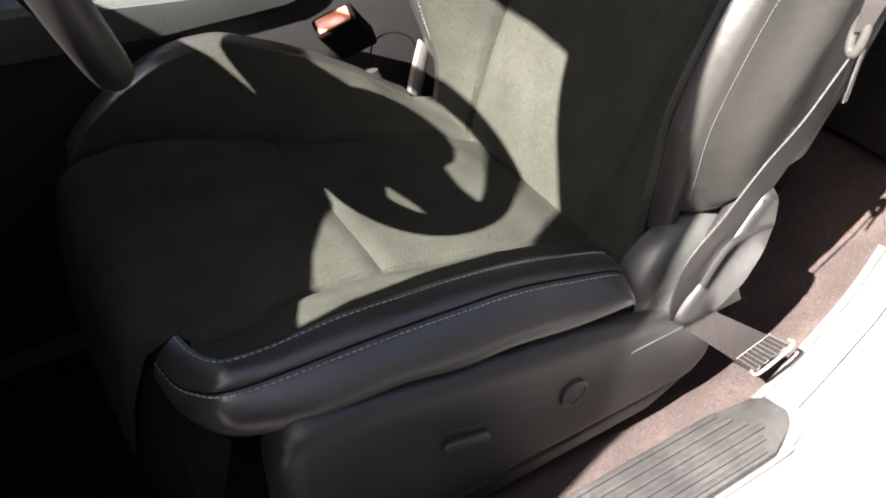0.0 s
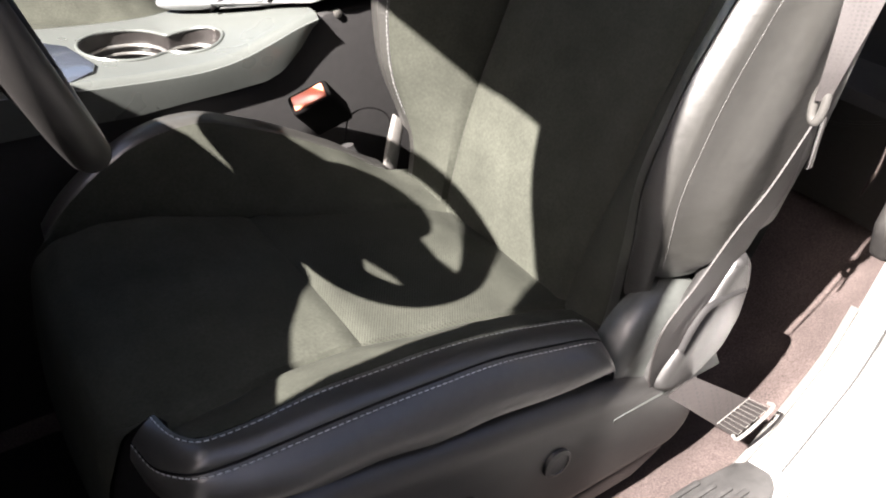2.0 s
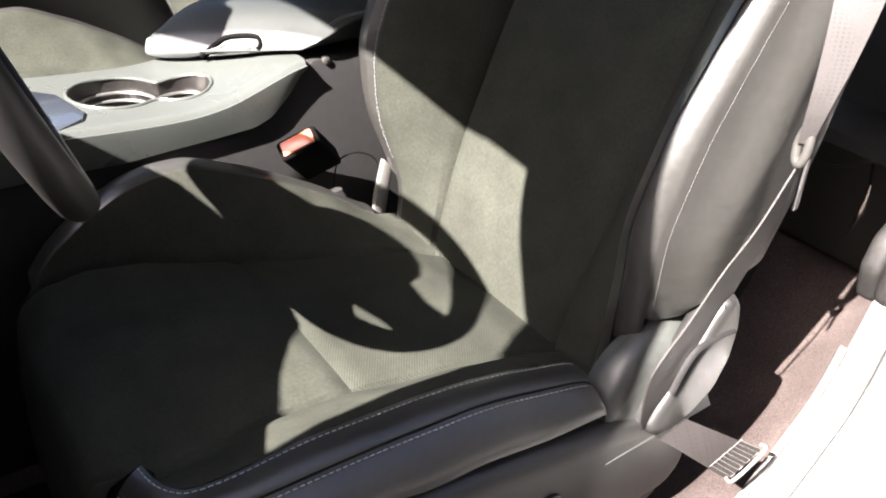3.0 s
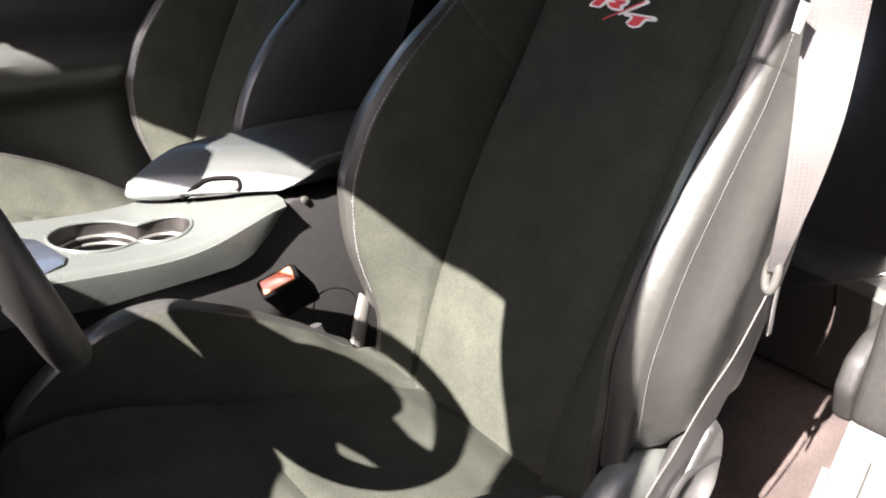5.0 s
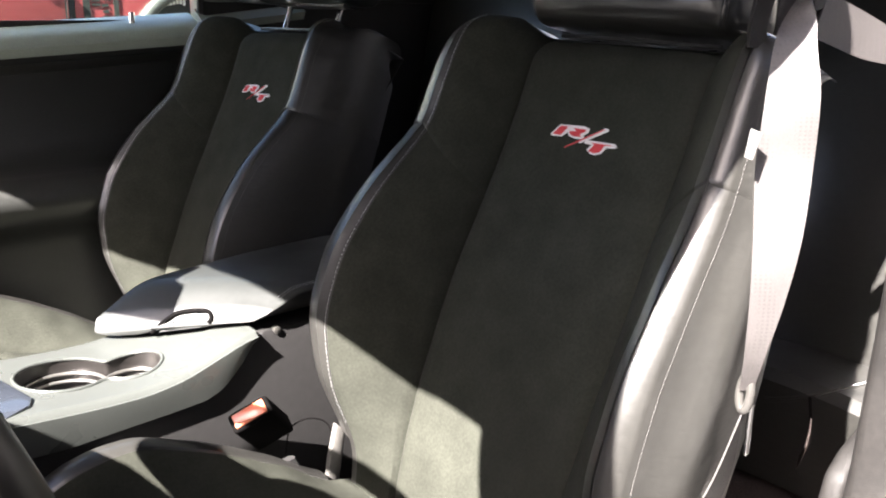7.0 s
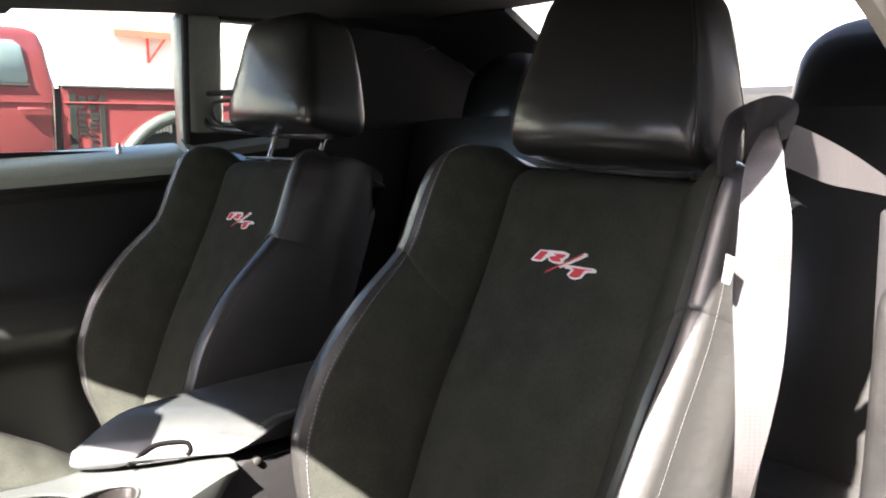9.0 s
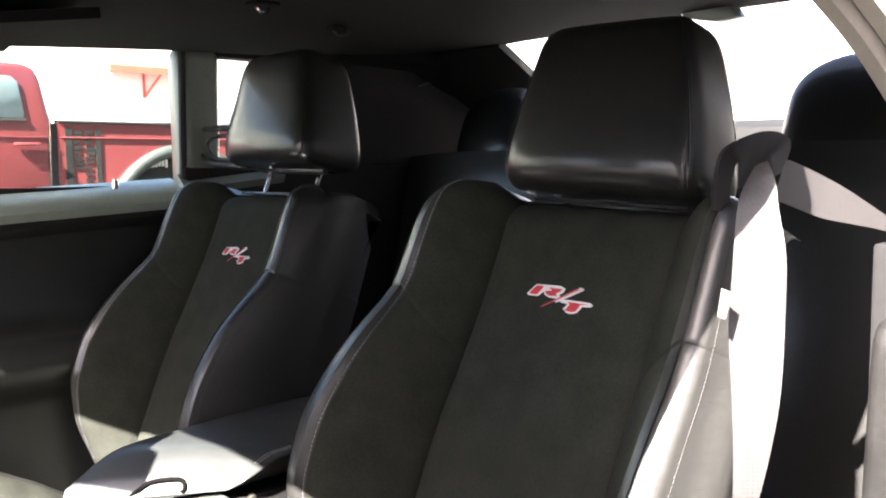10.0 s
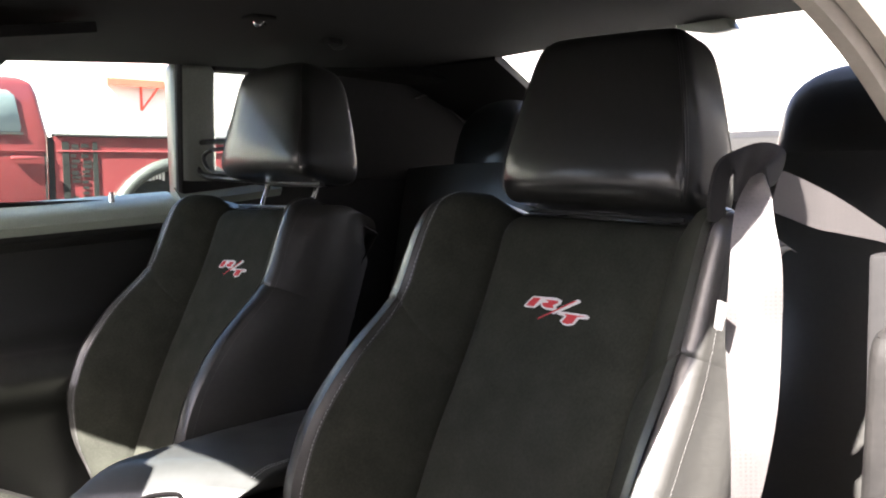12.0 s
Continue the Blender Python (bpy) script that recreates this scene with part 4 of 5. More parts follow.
SIDE = Vector((-math.sin(YAW), math.cos(YAW), 0))
RIM_R = 0.1728
W_C = Vector((-0.7057, 0.0112, 0.9490))


def ring_at(a, r):
    return W_C + (W_UP * -math.cos(a) + SIDE * math.sin(a)) * r


for a0, a1, mat, label in ((-0.45, 0.45, PLASTIC, "smooth black lower rim"), (0.45, 2 * math.pi - 0.45, RIM_LEATHER, "black leather rim")):
    part("rim", tube([ring_at(a0 + (a1 - a0) * i / 60, RIM_R) for i in range(61)], 0.0142, 20), mat, wheel, label)
for a in (-0.45, 0.45):
    part("seam", tube([ring_at(a - 0.004, RIM_R), ring_at(a + 0.004, RIM_R)], 0.0147, 20), DARK, wheel)
WHEEL_M = Matrix.Translation(W_C) @ Matrix((W_AX, SIDE, W_UP)).transposed().to_4x4()


def on_wheel(bm):
    bmesh.ops.transform(bm, matrix=WHEEL_M, verts=bm.verts)
    return bm


HUB = [(-0.085, 0.050), (-0.060, 0.076), (-0.02, 0.086), (0.02, 0.084), (0.060, 0.070), (0.085, 0.036), (0.080, -0.03), (0.05, -0.085), (0.02, -0.098), (-0.02, -0.098), (-0.05, -0.085), (-0.080, -0.03)]
part("hub", on_wheel(prism(HUB, -0.055, 0.004, "x", 0.016, 4)), PLASTIC, wheel, "black airbag hub")
for sgn in (1, -1):
    bar = [(sgn * 0.07, 0.022), (sgn * 0.12, 0.012 if sgn < 0 else 0.0), (sgn * 0.165, 0.020), (sgn * 0.167, -0.018), (sgn * 0.12, -0.026), (sgn * 0.07, -0.045)]
    part("spoke", on_wheel(prism(bar, -0.032, 0.002, "x", 0.006, 3)), PLASTIC, wheel)
    p, q = ring_at(sgn * 0.42, 0.08) - W_AX * 0.02, ring_at(sgn * 0.42, RIM_R - 0.002)
    part("spoke", tube([p.lerp(q, i / 6) for i in range(7)], 0.014, 12, True, 0.6), PLASTIC, wheel)
part("column", tube([W_C - W_AX * 0.03, W_C - W_AX * 0.28 - Vector((0, 0, 0.02))], lambda t: 0.045 + 0.02 * t, 16), DARK, wheel, "dark steering column")

# ---- dashboard, windscreen surround ----
dash = thing("dashboard", "black dashboard below the windscreen", "dashboard")
part("body", prism([(-1.55, 0.93), (-1.0, 0.945), (-0.90, 0.93), (-0.875, 0.90), (-0.90, 0.80), (-0.98, 0.62), (-1.05, 0.45), (-1.55, 0.45)], -0.32, 1.08, "y", 0.015, 3), DARK, dash)
# unseen hood, its rear edge drawn out to keep sun off the cushion front
part("cluster_hood", prism([(-1.15, -0.30), (-0.945, -0.24), (-0.895, -0.15), (-0.850, -0.09), (-0.822, 0.01), (-0.800, 0.13), (-0.826, 0.21), (-0.90, 0.29), (-1.15, 0.34)], 0.89, 0.972, "z", 0.012, 3), DARK, dash, "unseen instrument hood, shaped to shade the cushion")
# unseen; the housing's outline is set by the shadow wanted on the armrest lid
mirror = thing("rear_view_mirror", "unseen black rear view mirror, outline set to shade the lid", "mirror")
part("housing", prism([(0.283, 1.172), (0.40, 1.118), (0.545, 1.118), (0.55, 1.18), (0.43, 1.228), (0.30, 1.236)], -0.80, -0.775, "x", 0.01, 3), DARK, mirror)
part("arm", tube([(-0.79, 0.35, 1.23), (-0.80, 0.36, 1.30)], 0.010, 10), DARK, mirror)
# made-up block that extends the mirror's shadow over the lid
part("lid_shade_block", prism([(0.315, 1.232), (0.50, 1.205), (0.52, 1.30), (0.33, 1.30)], -0.805, -0.79, "x", 0.006, 2), DARK, mirror, "unseen block added to shade the armrest lid")

# ---- shell of the car ----
ROOFZ = [(-0.78, 1.315), (-0.70, 1.332), (-0.5, 1.358), (-0.3, 1.377), (0.0, 1.394), (0.4, 1.408), (0.70, 1.425)]


def roof_fn(u, v, lift=0.0):
    y = -0.27 + 1.30 * u
    a = abs(2 * u - 1)
    x = -0.775 + 0.02 * (1 - a * a) * -1 + 1.475 * v
    half = 0.58 + 0.085 * smooth01((x + 0.78) / 0.45)
    y = 0.38 + (2 * u - 1) * half
    return Vector((x, y, soft(x, ROOFZ, 0.03) - (0.045 if u < 0.5 else 0.008) * a ** 5 + lift))


bm = sheet(lambda u, v: roof_fn(u, v), 40, 40)
part("ceiling", bm, LINER)
tagged(bpy.data.objects["ceiling"], "dark grey fabric headliner", "headliner", kind="structure")
part("roof_skin", sheet(lambda u, v: roof_fn(u, v, 0.035), 30, 30), PAINT)
tagged(bpy.data.objects["roof_skin"], "painted metal roof of the car", "car roof", kind="structure")


def swept(name, pts, w, h, mat, label, turn=0.0):
    """A bevelled bar along pts; w across y, h across the bar's height."""
    bm = bmesh.new()
    pts = [Vector(p) for p in pts]
    rings = []
    prof = [(-1, -0.6), (-0.8, -0.95), (0, -1), (0.8, -0.95), (1, -0.6), (1, 0.6), (0.8, 0.95), (0, 1), (-0.8, 0.95), (-1, 0.6)]
    for i, p in enumerate(pts):
        d = (pts[min(i + 1, len(pts) - 1)] - pts[max(i - 1, 0)]).normalized()
        s = Vector((0, 1, 0))
        s = (s - d * s.dot(d)).normalized()
        n = d.cross(s)
        rings.append([bm.verts.new(p + s * a * w / 2 + n * b * h / 2) for a, b in prof])
    for a, b in zip(rings, rings[1:]):
        for k in range(len(prof)):
            bm.faces.new((a[k], a[(k + 1) % len(prof)], b[(k + 1) % len(prof)], b[k]))
    bm.faces.new(rings[0])
    bm.faces.new(rings[-1])
    ob = part(name, bm, mat)
    return tagged(ob, label, "trim", kind="structure")


# door frame rails over both doors
rail = spline([(-0.82, -0.29, 1.270), (-0.6, -0.282, 1.304), (-0.4, -0.270, 1.336), (-0.176, -0.248, 1.360), (0.009, -0.255, 1.349), (0.134, -0.264, 1.302), (0.255, -0.275, 1.224), (0.409, -0.281, 1.118)], 6)
swept("trim", [p + Vector((0.005, 0.004, -0.004)) for p in rail], 0.022, 0.030, RAIL, "pale rubber door seal")
swept("trim", [p + Vector((0.026, -0.020, 0.006)) for p in rail], 0.024, 0.034, RAIL, "pale painted roof rail of the door opening")
swept("trim", [p + Vector((0.036, -0.028, 0.014)) for p in rail], 0.008, 0.026, SEAL, "dark groove along the roof rail")
swept("trim", [p + Vector((0.046, -0.020 - 0.032 * smooth01((p.x + 0.46) / 0.15) + 0.033 * smooth01((p.x + 0.24) / 0.09), 0.020)) for p in rail], 0.034, 0.036, RAIL, "pale outer edge of the roof")
swept("trim", [p + Vector((0.0, 0.05, 0.012)) for p in rail if p.x < -0.12], 0.10, 0.03, LINER, "dark inner roof rail trim")
rail2 = spline([(-0.78, 0.95, 1.31), (-0.5, 1.00, 1.372), (-0.3, 1.03, 1.400), (0.0, 1.055, 1.412), (0.4, 1.05, 1.412), (0.7, 0.98, 1.40)], 6)
swept("trim", rail2, 0.12, 0.035, LINER, "dark roof rail above the passenger window")
# windscreen pillars
P_IN = spline([(-0.66, -0.10, 1.345), (-0.76, -0.142, 1.312), (-0.82, -0.172, 1.268), (-0.88, -0.228, 1.208), (-0.95, -0.286, 1.17), (-1.08, -0.305, 1.115), (-1.25, -0.345, 1.05), (-1.52, -0.42, 0.92)], 5)
P_OUT = spline([(-0.56, -0.314, 1.285), (-0.70, -0.340, 1.272), (-0.80, -0.382, 1.235), (-0.86, -0.406, 1.205), (-0.97, -0.435, 1.165), (-1.10, -0.465, 1.10), (-1.28, -0.51, 1.03), (-1.50, -0.56, 0.92)], 5)
part("pillar_left", sheet(lambda u, v: P_IN[int(round(v * (len(P_IN) - 1)))].lerp(P_OUT[int(round(v * (len(P_IN) - 1)))], u) + Vector((0, 0, 0.02 * math.sin(u * 3.14))), 8, len(P_IN) - 1, 0.03), LINER)
tagged(bpy.data.objects["pillar_left"], "dark windscreen pillar", "pillar", kind="structure")
swept("pillar_right", [Vector((-0.76, 0.96, 1.295)).lerp(Vector((-1.50, 1.16, 0.93)), i / 8) for i in range(9)], 0.12, 0.05, LINER, "dark windscreen pillar")
# out of view; the stepped lower edge is made up to shade seat, lid and door
part("trim_shade_header", prism([(-0.10, 1.306), (0.12, 1.306), (0.16, 1.313), (0.24, 1.306), (0.30, 1.300), (0.62, 1.306), (0.70, 1.300), (0.78, 1.258), (0.84, 1.240), (0.90, 1.205), (0.97, 1.205), (0.97, 1.326), (-0.10, 1.326)], -0.788, -0.762, "x", 0.004), LINER)
tagged(bpy.data.objects["trim_shade_header"], "unseen windscreen header, lower edge shaped to cast shade", "trim", kind="structure")

# passenger door
door = thing("door_1", "closed passenger door with black panel and armrest", "car door", kind="structure")
DP = [(1.125, 1.120), (1.085, 1.112), (1.060, 1.104), (1.042, 1.092), (1.034, 1.076), (1.040, 1.060), (1.062, 1.050), (1.082, 1.036), (1.088, 1.0), (1.085, 0.90), (1.080, 0.86), (1.060, 0.838), (1.02, 0.828), (0.995, 0.820), (0.985, 0.806), (0.987, 0.786), (1.005, 0.762), (1.045, 0.742), (1.068, 0.70), (1.072, 0.60), (1.055, 0.54), (1.045, 0.46), (1.05, 0.36), (1.06, 0.28)]


def panel_row(rows):
    def fn(u, v):
        y, z = rows[min(int(v * (len(rows) - 1) + 0.5), len(rows) - 1)]
        return Vector((-1.15 + 1.19 * u, y, z + 0.05 * (1.19 * u - 1.05) * smooth01((z - 0.8) / 0.2)))
    return sheet(fn, 24, len(rows) - 1, 0.012)


part("door_panel", panel_row(DP[5:]), DOORP, door, "black moulded door panel")
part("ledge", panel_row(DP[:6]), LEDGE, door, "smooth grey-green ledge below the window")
part("stitching", stitches([Vector((-0.75 + 0.6 * i / 30, 0.991, 0.8235)) for i in range(31)], normal=Vector((0, -0.6, 1))), THREAD, door, "grey thread stitching")
part("lock_pin", tube([(-0.098, 1.078, 1.098), (-0.098, 1.078, 1.128)], lambda t: 0.0075 if t < 0.9 else 0.005, 10), CHROME, door, "grey door lock pin")
part("window_seal", box(-1.1, 0.035, 1.090, 1.098, 1.096, 1.1135, 0.002), RUBBER, door, "black window seal")
pane = part("window_pane", box(-1.1, 0.04, 1.102, 1.105, 1.10, 1.385), GREEN_GLASS, door, "faintly green door glass")
pane.visible_shadow = False
part("speaker_ring", disc((-0.62, 1.056, 0.50), 0.07, -1, 0.006), DARK, door)

# driver's door, standing open in front of the camera's path
open_door = thing("door_2", "driver's door standing wide open", "car door", kind="structure", at=(-0.98, -0.44, 0))
open_door.rotation_euler = (0, 0, radians(-68))
part("door_panel", prism([(0.0, 0.32), (1.05, 0.32), (1.10, 0.45), (1.10, 0.95), (1.05, 1.02), (0.0, 0.98)], -0.13, 0.0, "y", 0.03, 3), PLASTIC, open_door, "black moulded door panel")
part("door_skin", prism([(0.0, 0.30), (1.05, 0.30), (1.12, 0.45), (1.12, 0.95), (1.05, 1.0), (0.0, 0.96)], -0.19, -0.135, "y", 0.015, 3), PAINT, open_door, "painted outer door skin")

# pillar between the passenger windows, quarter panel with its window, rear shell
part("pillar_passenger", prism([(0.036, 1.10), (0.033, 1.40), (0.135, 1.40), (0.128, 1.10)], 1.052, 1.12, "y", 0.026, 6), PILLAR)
tagged(bpy.data.objects["pillar_passenger"], "grey pillar between the passenger side windows", "pillar", kind="structure")
part("pillar_seal", tube(spline([(0.040, 1.062, 1.10), (0.042, 1.060, 1.25), (0.044, 1.056, 1.39)], 4), 0.008, 8), RUBBER)
tagged(bpy.data.objects["pillar_seal"], "black rubber window seal", "trim", kind="structure")
bm = box(0.04, 1.0, 1.05, 1.11, 0.25, 1.150, 0.006)
for b in (box(0.36, 1.0, 1.05, 1.11, 1.150, 1.42), box(0.13, 0.36, 1.06, 1.11, 1.385, 1.42)):
    tmp = mesh_from(b, "tmp")
    bm.from_mesh(tmp)
    bpy.data.meshes.remove(tmp)
part("wall_quarter_passenger", bm, DARK)
tagged(bpy.data.objects["wall_quarter_passenger"], "dark rear quarter panel beside the back seat", "quarter panel", kind="structure")
shelf = sheet(lambda u, v: Vector((0.03 + 0.24 * u, 1.03 + 0.04 * v, 1.105 + 0.03 * v + 0.025 * u)), 10, 6, 0.02)
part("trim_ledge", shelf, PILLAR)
tagged(bpy.data.objects["trim_ledge"], "smooth grey ledge below the quarter window", "trim", kind="structure")
pane = part("window_2", box(0.13, 0.37, 1.100, 1.103, 1.15, 1.39), GREEN_GLASS)
pane.visible_shadow = False
tagged(pane, "clear quarter window glass", "window", kind="structure")
part("seam_line", tube(spline([(0.68, 1.046, 1.352), (0.74, 1.046, 1.36), (0.85, 1.046, 1.30), (0.95, 1.046, 1.22)], 6), 0.002, 6), PLASTIC)
tagged(bpy.data.objects["seam_line"], "moulded trim line on the quarter panel", "trim", kind="structure")

# rear bulkhead, rear window and parcel shelf
def c_pillar(u, v, sgn):
    top, low = (0.365, 0.50) if sgn > 0 else (0.52, 0.56)
    a = Vector((0.60, 0.38 + sgn * 0.69, 1.430)).lerp(Vector((1.30, 0.38 + sgn * 0.68, 1.15)), v)
    b = Vector((0.67, 0.38 + sgn * top, 1.434)).lerp(Vector((1.33, 0.38 + sgn * low, 1.15)), v)
    p = a.lerp(b, u)
    p.x += 0.05 * math.sin(v * 3.14) * u * 0.3
    return p


for name, sgn in (("pillar_rear_passenger", 1), ("pillar_rear_driver", -1)):
    part(name, sheet(lambda u, v, sgn=sgn: c_pillar(u, v, sgn), 6, 12, 0.02), DARK)
    tagged(bpy.data.objects[name], "grey trimmed rear roof pillar", "pillar", kind="structure")
# rear window light on the dark pillar, laid on as a pale strip
swept("trim", [c_pillar(1.0, i / 10, 1) + Vector((-0.03, 0.012, -0.012)) for i in range(4, 11)], 0.045, 0.02, PILLAR, "rear pillar edge, pale for the window light on it")
part("parcel_shelf", box(0.78, 1.36, -0.28, 1.04, 1.10, 1.150, 0.01), DARK)
tagged(bpy.data.objects["parcel_shelf"], "dark parcel shelf behind the back seat", "shelf", kind="structure")
pane = part("window_3", sheet(lambda u, v: Vector((0.69 + 0.66 * v, -0.16 + 1.04 * u, 1.42 - 0.24 * v + 0.03 * math.sin(v * 3.1))), 10, 10), GLASS)
pane.visible_shadow = False
tagged(pane, "sloping rear window glass", "window", kind="structure")
part("trunk_lid", prism([(1.36, 1.16), (1.40, 1.175), (1.95, 1.165), (2.0, 1.14), (2.02, 0.7), (1.36, 0.7)], -0.35, 1.11, "y", 0.02, 3), PAINT)
tagged(bpy.data.objects["trunk_lid"], "painted boot lid behind the rear window", "boot lid", kind="structure")
part("spoiler", prism([(1.78, 1.165), (1.80, 1.235), (1.98, 1.255), (2.03, 1.245), (2.0, 1.165)], -0.2, 0.96, "y", 0.012, 3), DARK)
tagged(bpy.data.objects["spoiler"], "black spoiler on the boot lid", "spoiler")
part("wall_rear", box(0.98, 1.02, -0.34, 1.10, 0.2, 1.11), DARK)
tagged(bpy.data.objects["wall_rear"], "dark bulkhead behind the back seat", "bulkhead", kind="structure")
part("wall_front", box(-1.60, -1.55, -0.45, 1.2, 0.15, 0.93), DARK)
tagged(bpy.data.objects["wall_front"], "dark firewall below the windscreen", "firewall", kind="structure")
part("bonnet", prism([(-1.5, 0.93), (-2.6, 0.82), (-2.75, 0.7), (-2.75, 0.3), (-1.5, 0.3)], -0.5, 1.26, "y", 0.03, 3), PAINT)
tagged(bpy.data.objects["bonnet"], "painted bonnet of the car", "bonnet", kind="structure")

# driver's rear quarter, lower door jamb, sill and floor
part("wall_quarter_driver", box(0.16, 1.0, -0.345, -0.285, 0.25, 1.06, 0.006), DARK)
tagged(bpy.data.objects["wall_quarter_driver"], "dark rear quarter panel behind the driver's door", "quarter panel", kind="structure")
jamb = [(-0.30, 0.290), (-0.12, 0.340), (-0.070, 0.364), (-0.018, 0.411), (0.030, 0.460), (0.060, 0.52), (0.085, 0.58), (0.30, 0.60), (0.30, 0.25), (-0.30, 0.25)]
part("jamb", prism(jamb, -0.40, -0.300, "y", 0.012, 3), PAINT)
post = [(0.078, 0.57), (0.096, 0.66), (0.112, 0.80), (0.122, 0.935), (0.128, 0.970), (0.146, 0.985), (0.32, 0.985), (0.32, 0.57)]
part("jamb_post", prism(post, -0.402, -0.298, "y", 0.014, 3), POST)
tagged(bpy.data.objects["jamb_post"], "grey plastic trimmed door post", "door post", kind="structure")
tagged(bpy.data.objects["jamb"], "pale painted door jamb at the rear of the opening", "door jamb", kind="structure")
seal = spline([(x - 0.004, -0.302, z + 0.002) for x, z in jamb[1:6]], 5)
part("jamb_seal", tube(seal, 0.005, 10), SEAL)
tagged(bpy.data.objects["jamb_seal"], "grey rubber door seal on the jamb", "trim", kind="structure")
part("rocker", prism([(-0.318, 0.20), (-0.318, 0.346), (-0.375, 0.350), (-0.40, 0.345), (-0.46, 0.33), (-0.50, 0.30), (-0.52, 0.20)], -1.3, 0.3, "x", 0.008, 3), PAINT)
tagged(bpy.data.objects["rocker"], "pale painted rocker panel below the door", "rocker panel", kind="structure")
RUN = [(-1.3, 0.364), (-0.6, 0.364), (-0.155, 0.365), (-0.100, 0.366), (-0.067, 0.370), (-0.029, 0.404), (0.001, 0.434), (0.023, 0.456), (0.046, 0.496), (0.066, 0.55)]
SEAL_RUN = [(-1.3, -0.3745, 0.357), (-0.6, -0.3745, 0.357), (-0.155, -0.373, 0.357), (-0.110, -0.368, 0.360), (-0.067, -0.358, 0.369), (-0.029, -0.352, 0.404), (0.001, -0.349, 0.434), (0.023, -0.348, 0.456), (0.046, -0.347, 0.496), (0.066, -0.347, 0.55)]
part("rocker_seal", tube(spline(SEAL_RUN, 6), 0.0034, 8), SEAL)
part("jamb_groove", tube(spline([(x - 0.001, -0.342, z) for x, z in RUN[4:]], 6), 0.0016, 6), RUBBER)
tagged(bpy.data.objects["jamb_groove"], "thin dark groove in the door jamb", "trim", kind="structure")
tagged(bpy.data.objects["rocker_seal"], "thin grey rubber seal along the rocker", "trim", kind="structure")
sill = thing("sill_plate", "ribbed black plastic sill plate in the door opening", "sill plate")
part("plate", prism([(-1.2, -0.372), (-0.13, -0.368), (-0.085, -0.350), (-0.068, -0.335), (-0.078, -0.300), (-0.16, -0.292), (-1.2, -0.290)], 0.330, 0.3625, "z", 0.005, 2), SILL, sill)
for i in range(6):
    y = -0.360 + i * 0.0125
    x1 = -0.115 - 0.012 * abs(i - 2)
    part("rib", box(-1.15, x1, y - 0.0035, y + 0.0035, 0.3605, 0.3655, 0.0016), SILL, sill)
part("floor", sheet(lambda u, v: Vector((-1.55 + 2.55 * u, -0.31 + 1.38 * v, 0.268 + 0.006 * noise.noise(Vector((u * 40, v * 24, 0))) + 0.062 * smooth01(1.3 - v * 11) * smooth01((u - 0.35) / 0.2) + 0.42 * max(0, min(-1.55 + 2.55 * u, 0.36) - 0.02))), 100, 70), CARPET)
tagged(bpy.data.objects["floor"], "grey-brown carpet on the car floor", "carpet", kind="structure")
part("carpet_edge", sheet(lambda u, v: Vector((-1.2 + 1.3 * u, -0.300 + 0.05 * v, 0.356 - 0.075 * v ** 0.7)), 30, 6), CARPET)
tagged(bpy.data.objects["carpet_edge"], "carpet turned up along the sill", "carpet", kind="structure")
part("underbody", box(-1.55, 1.0, -0.40, 1.15, 0.18, 0.24), DARK)
tagged(bpy.data.objects["underbody"], "dark underside of the car floor", "underbody", kind="structure")

# added black sheet over the carpet, standing in for shade in the footwell
shade_ob = thing("footwell_shade", "dark sheet added for the shade in the driver's footwell", "floor mat")
part("mat", prism([(-1.35, -0.26), (-1.33, -0.28), (-0.70, -0.28), (-0.67, -0.25), (-0.67, 0.22), (-0.70, 0.25), (-1.33, 0.25), (-1.35, 0.23)], 0.268, 0.284, "z", 0.004, 2), SEAM_SHADE, shade_ob)

# ---- back seat ----
back_seat = thing("back_seat", "black leather back seat with two headrests", "car seat")
for y0 in (-0.26, 0.40):
    def squab(u, v, y0=y0):
        a = u * 2 - 1
        x, z = 0.60 + 0.13 * v, 0.50 + 0.66 * v
        return Vector((x - 0.05 * (1 - a ** 4) * math.sin(v * 2.9) ** 0.5 - 0.02 * abs(a) ** 3, y0 + 0.32 + a * 0.315, z))
    part("backrest", sheet(squab, 20, 20, 0.06), LEATHER, back_seat, "black leather backrest")
    def cushion(u, v, y0=y0):
        a = u * 2 - 1
        t = v * 1.6
        x = 0.60 - 0.24 * min(t, 1) + 0.05 * max(0, t - 1)
        z = 0.60 + 0.02 * min(t, 1) - 0.30 * max(0, t - 0.95)
        return Vector((x, y0 + 0.32 + a * 0.31, z - 0.02 * a ** 4))
    part("cushion", sheet(cushion, 16, 24), LEATHER, back_seat, "black leather cushion")
for y0 in (-0.035, 0.795):
    def rest(u, v, y0=y0):
        a = u * 2 * math.pi
        k = 2 * v - 1
        w = (1 - abs(k) ** 3) ** 0.5 if abs(k) < 1 else 0
        cy, cx = rounded(math.cos(a), math.sin(a), (0.125 - 0.012 * v) * ((0.9 + 0.1 * w if k < 0 else w) if w else 0), 0.055 * w, 0.6)
        return Vector((0.70 + 0.06 * v + cx, y0 + cy, 1.13 + 0.203 * v))
    bm = sheet(lambda u, v: rest(u, 0.5 - 0.5 * math.cos(math.pi * v)), 40, 28)
    bmesh.ops.remove_doubles(bm, verts=bm.verts, dist=0.0004)
    part("headrest", bm, HEAD, back_seat, "black leather headrest")
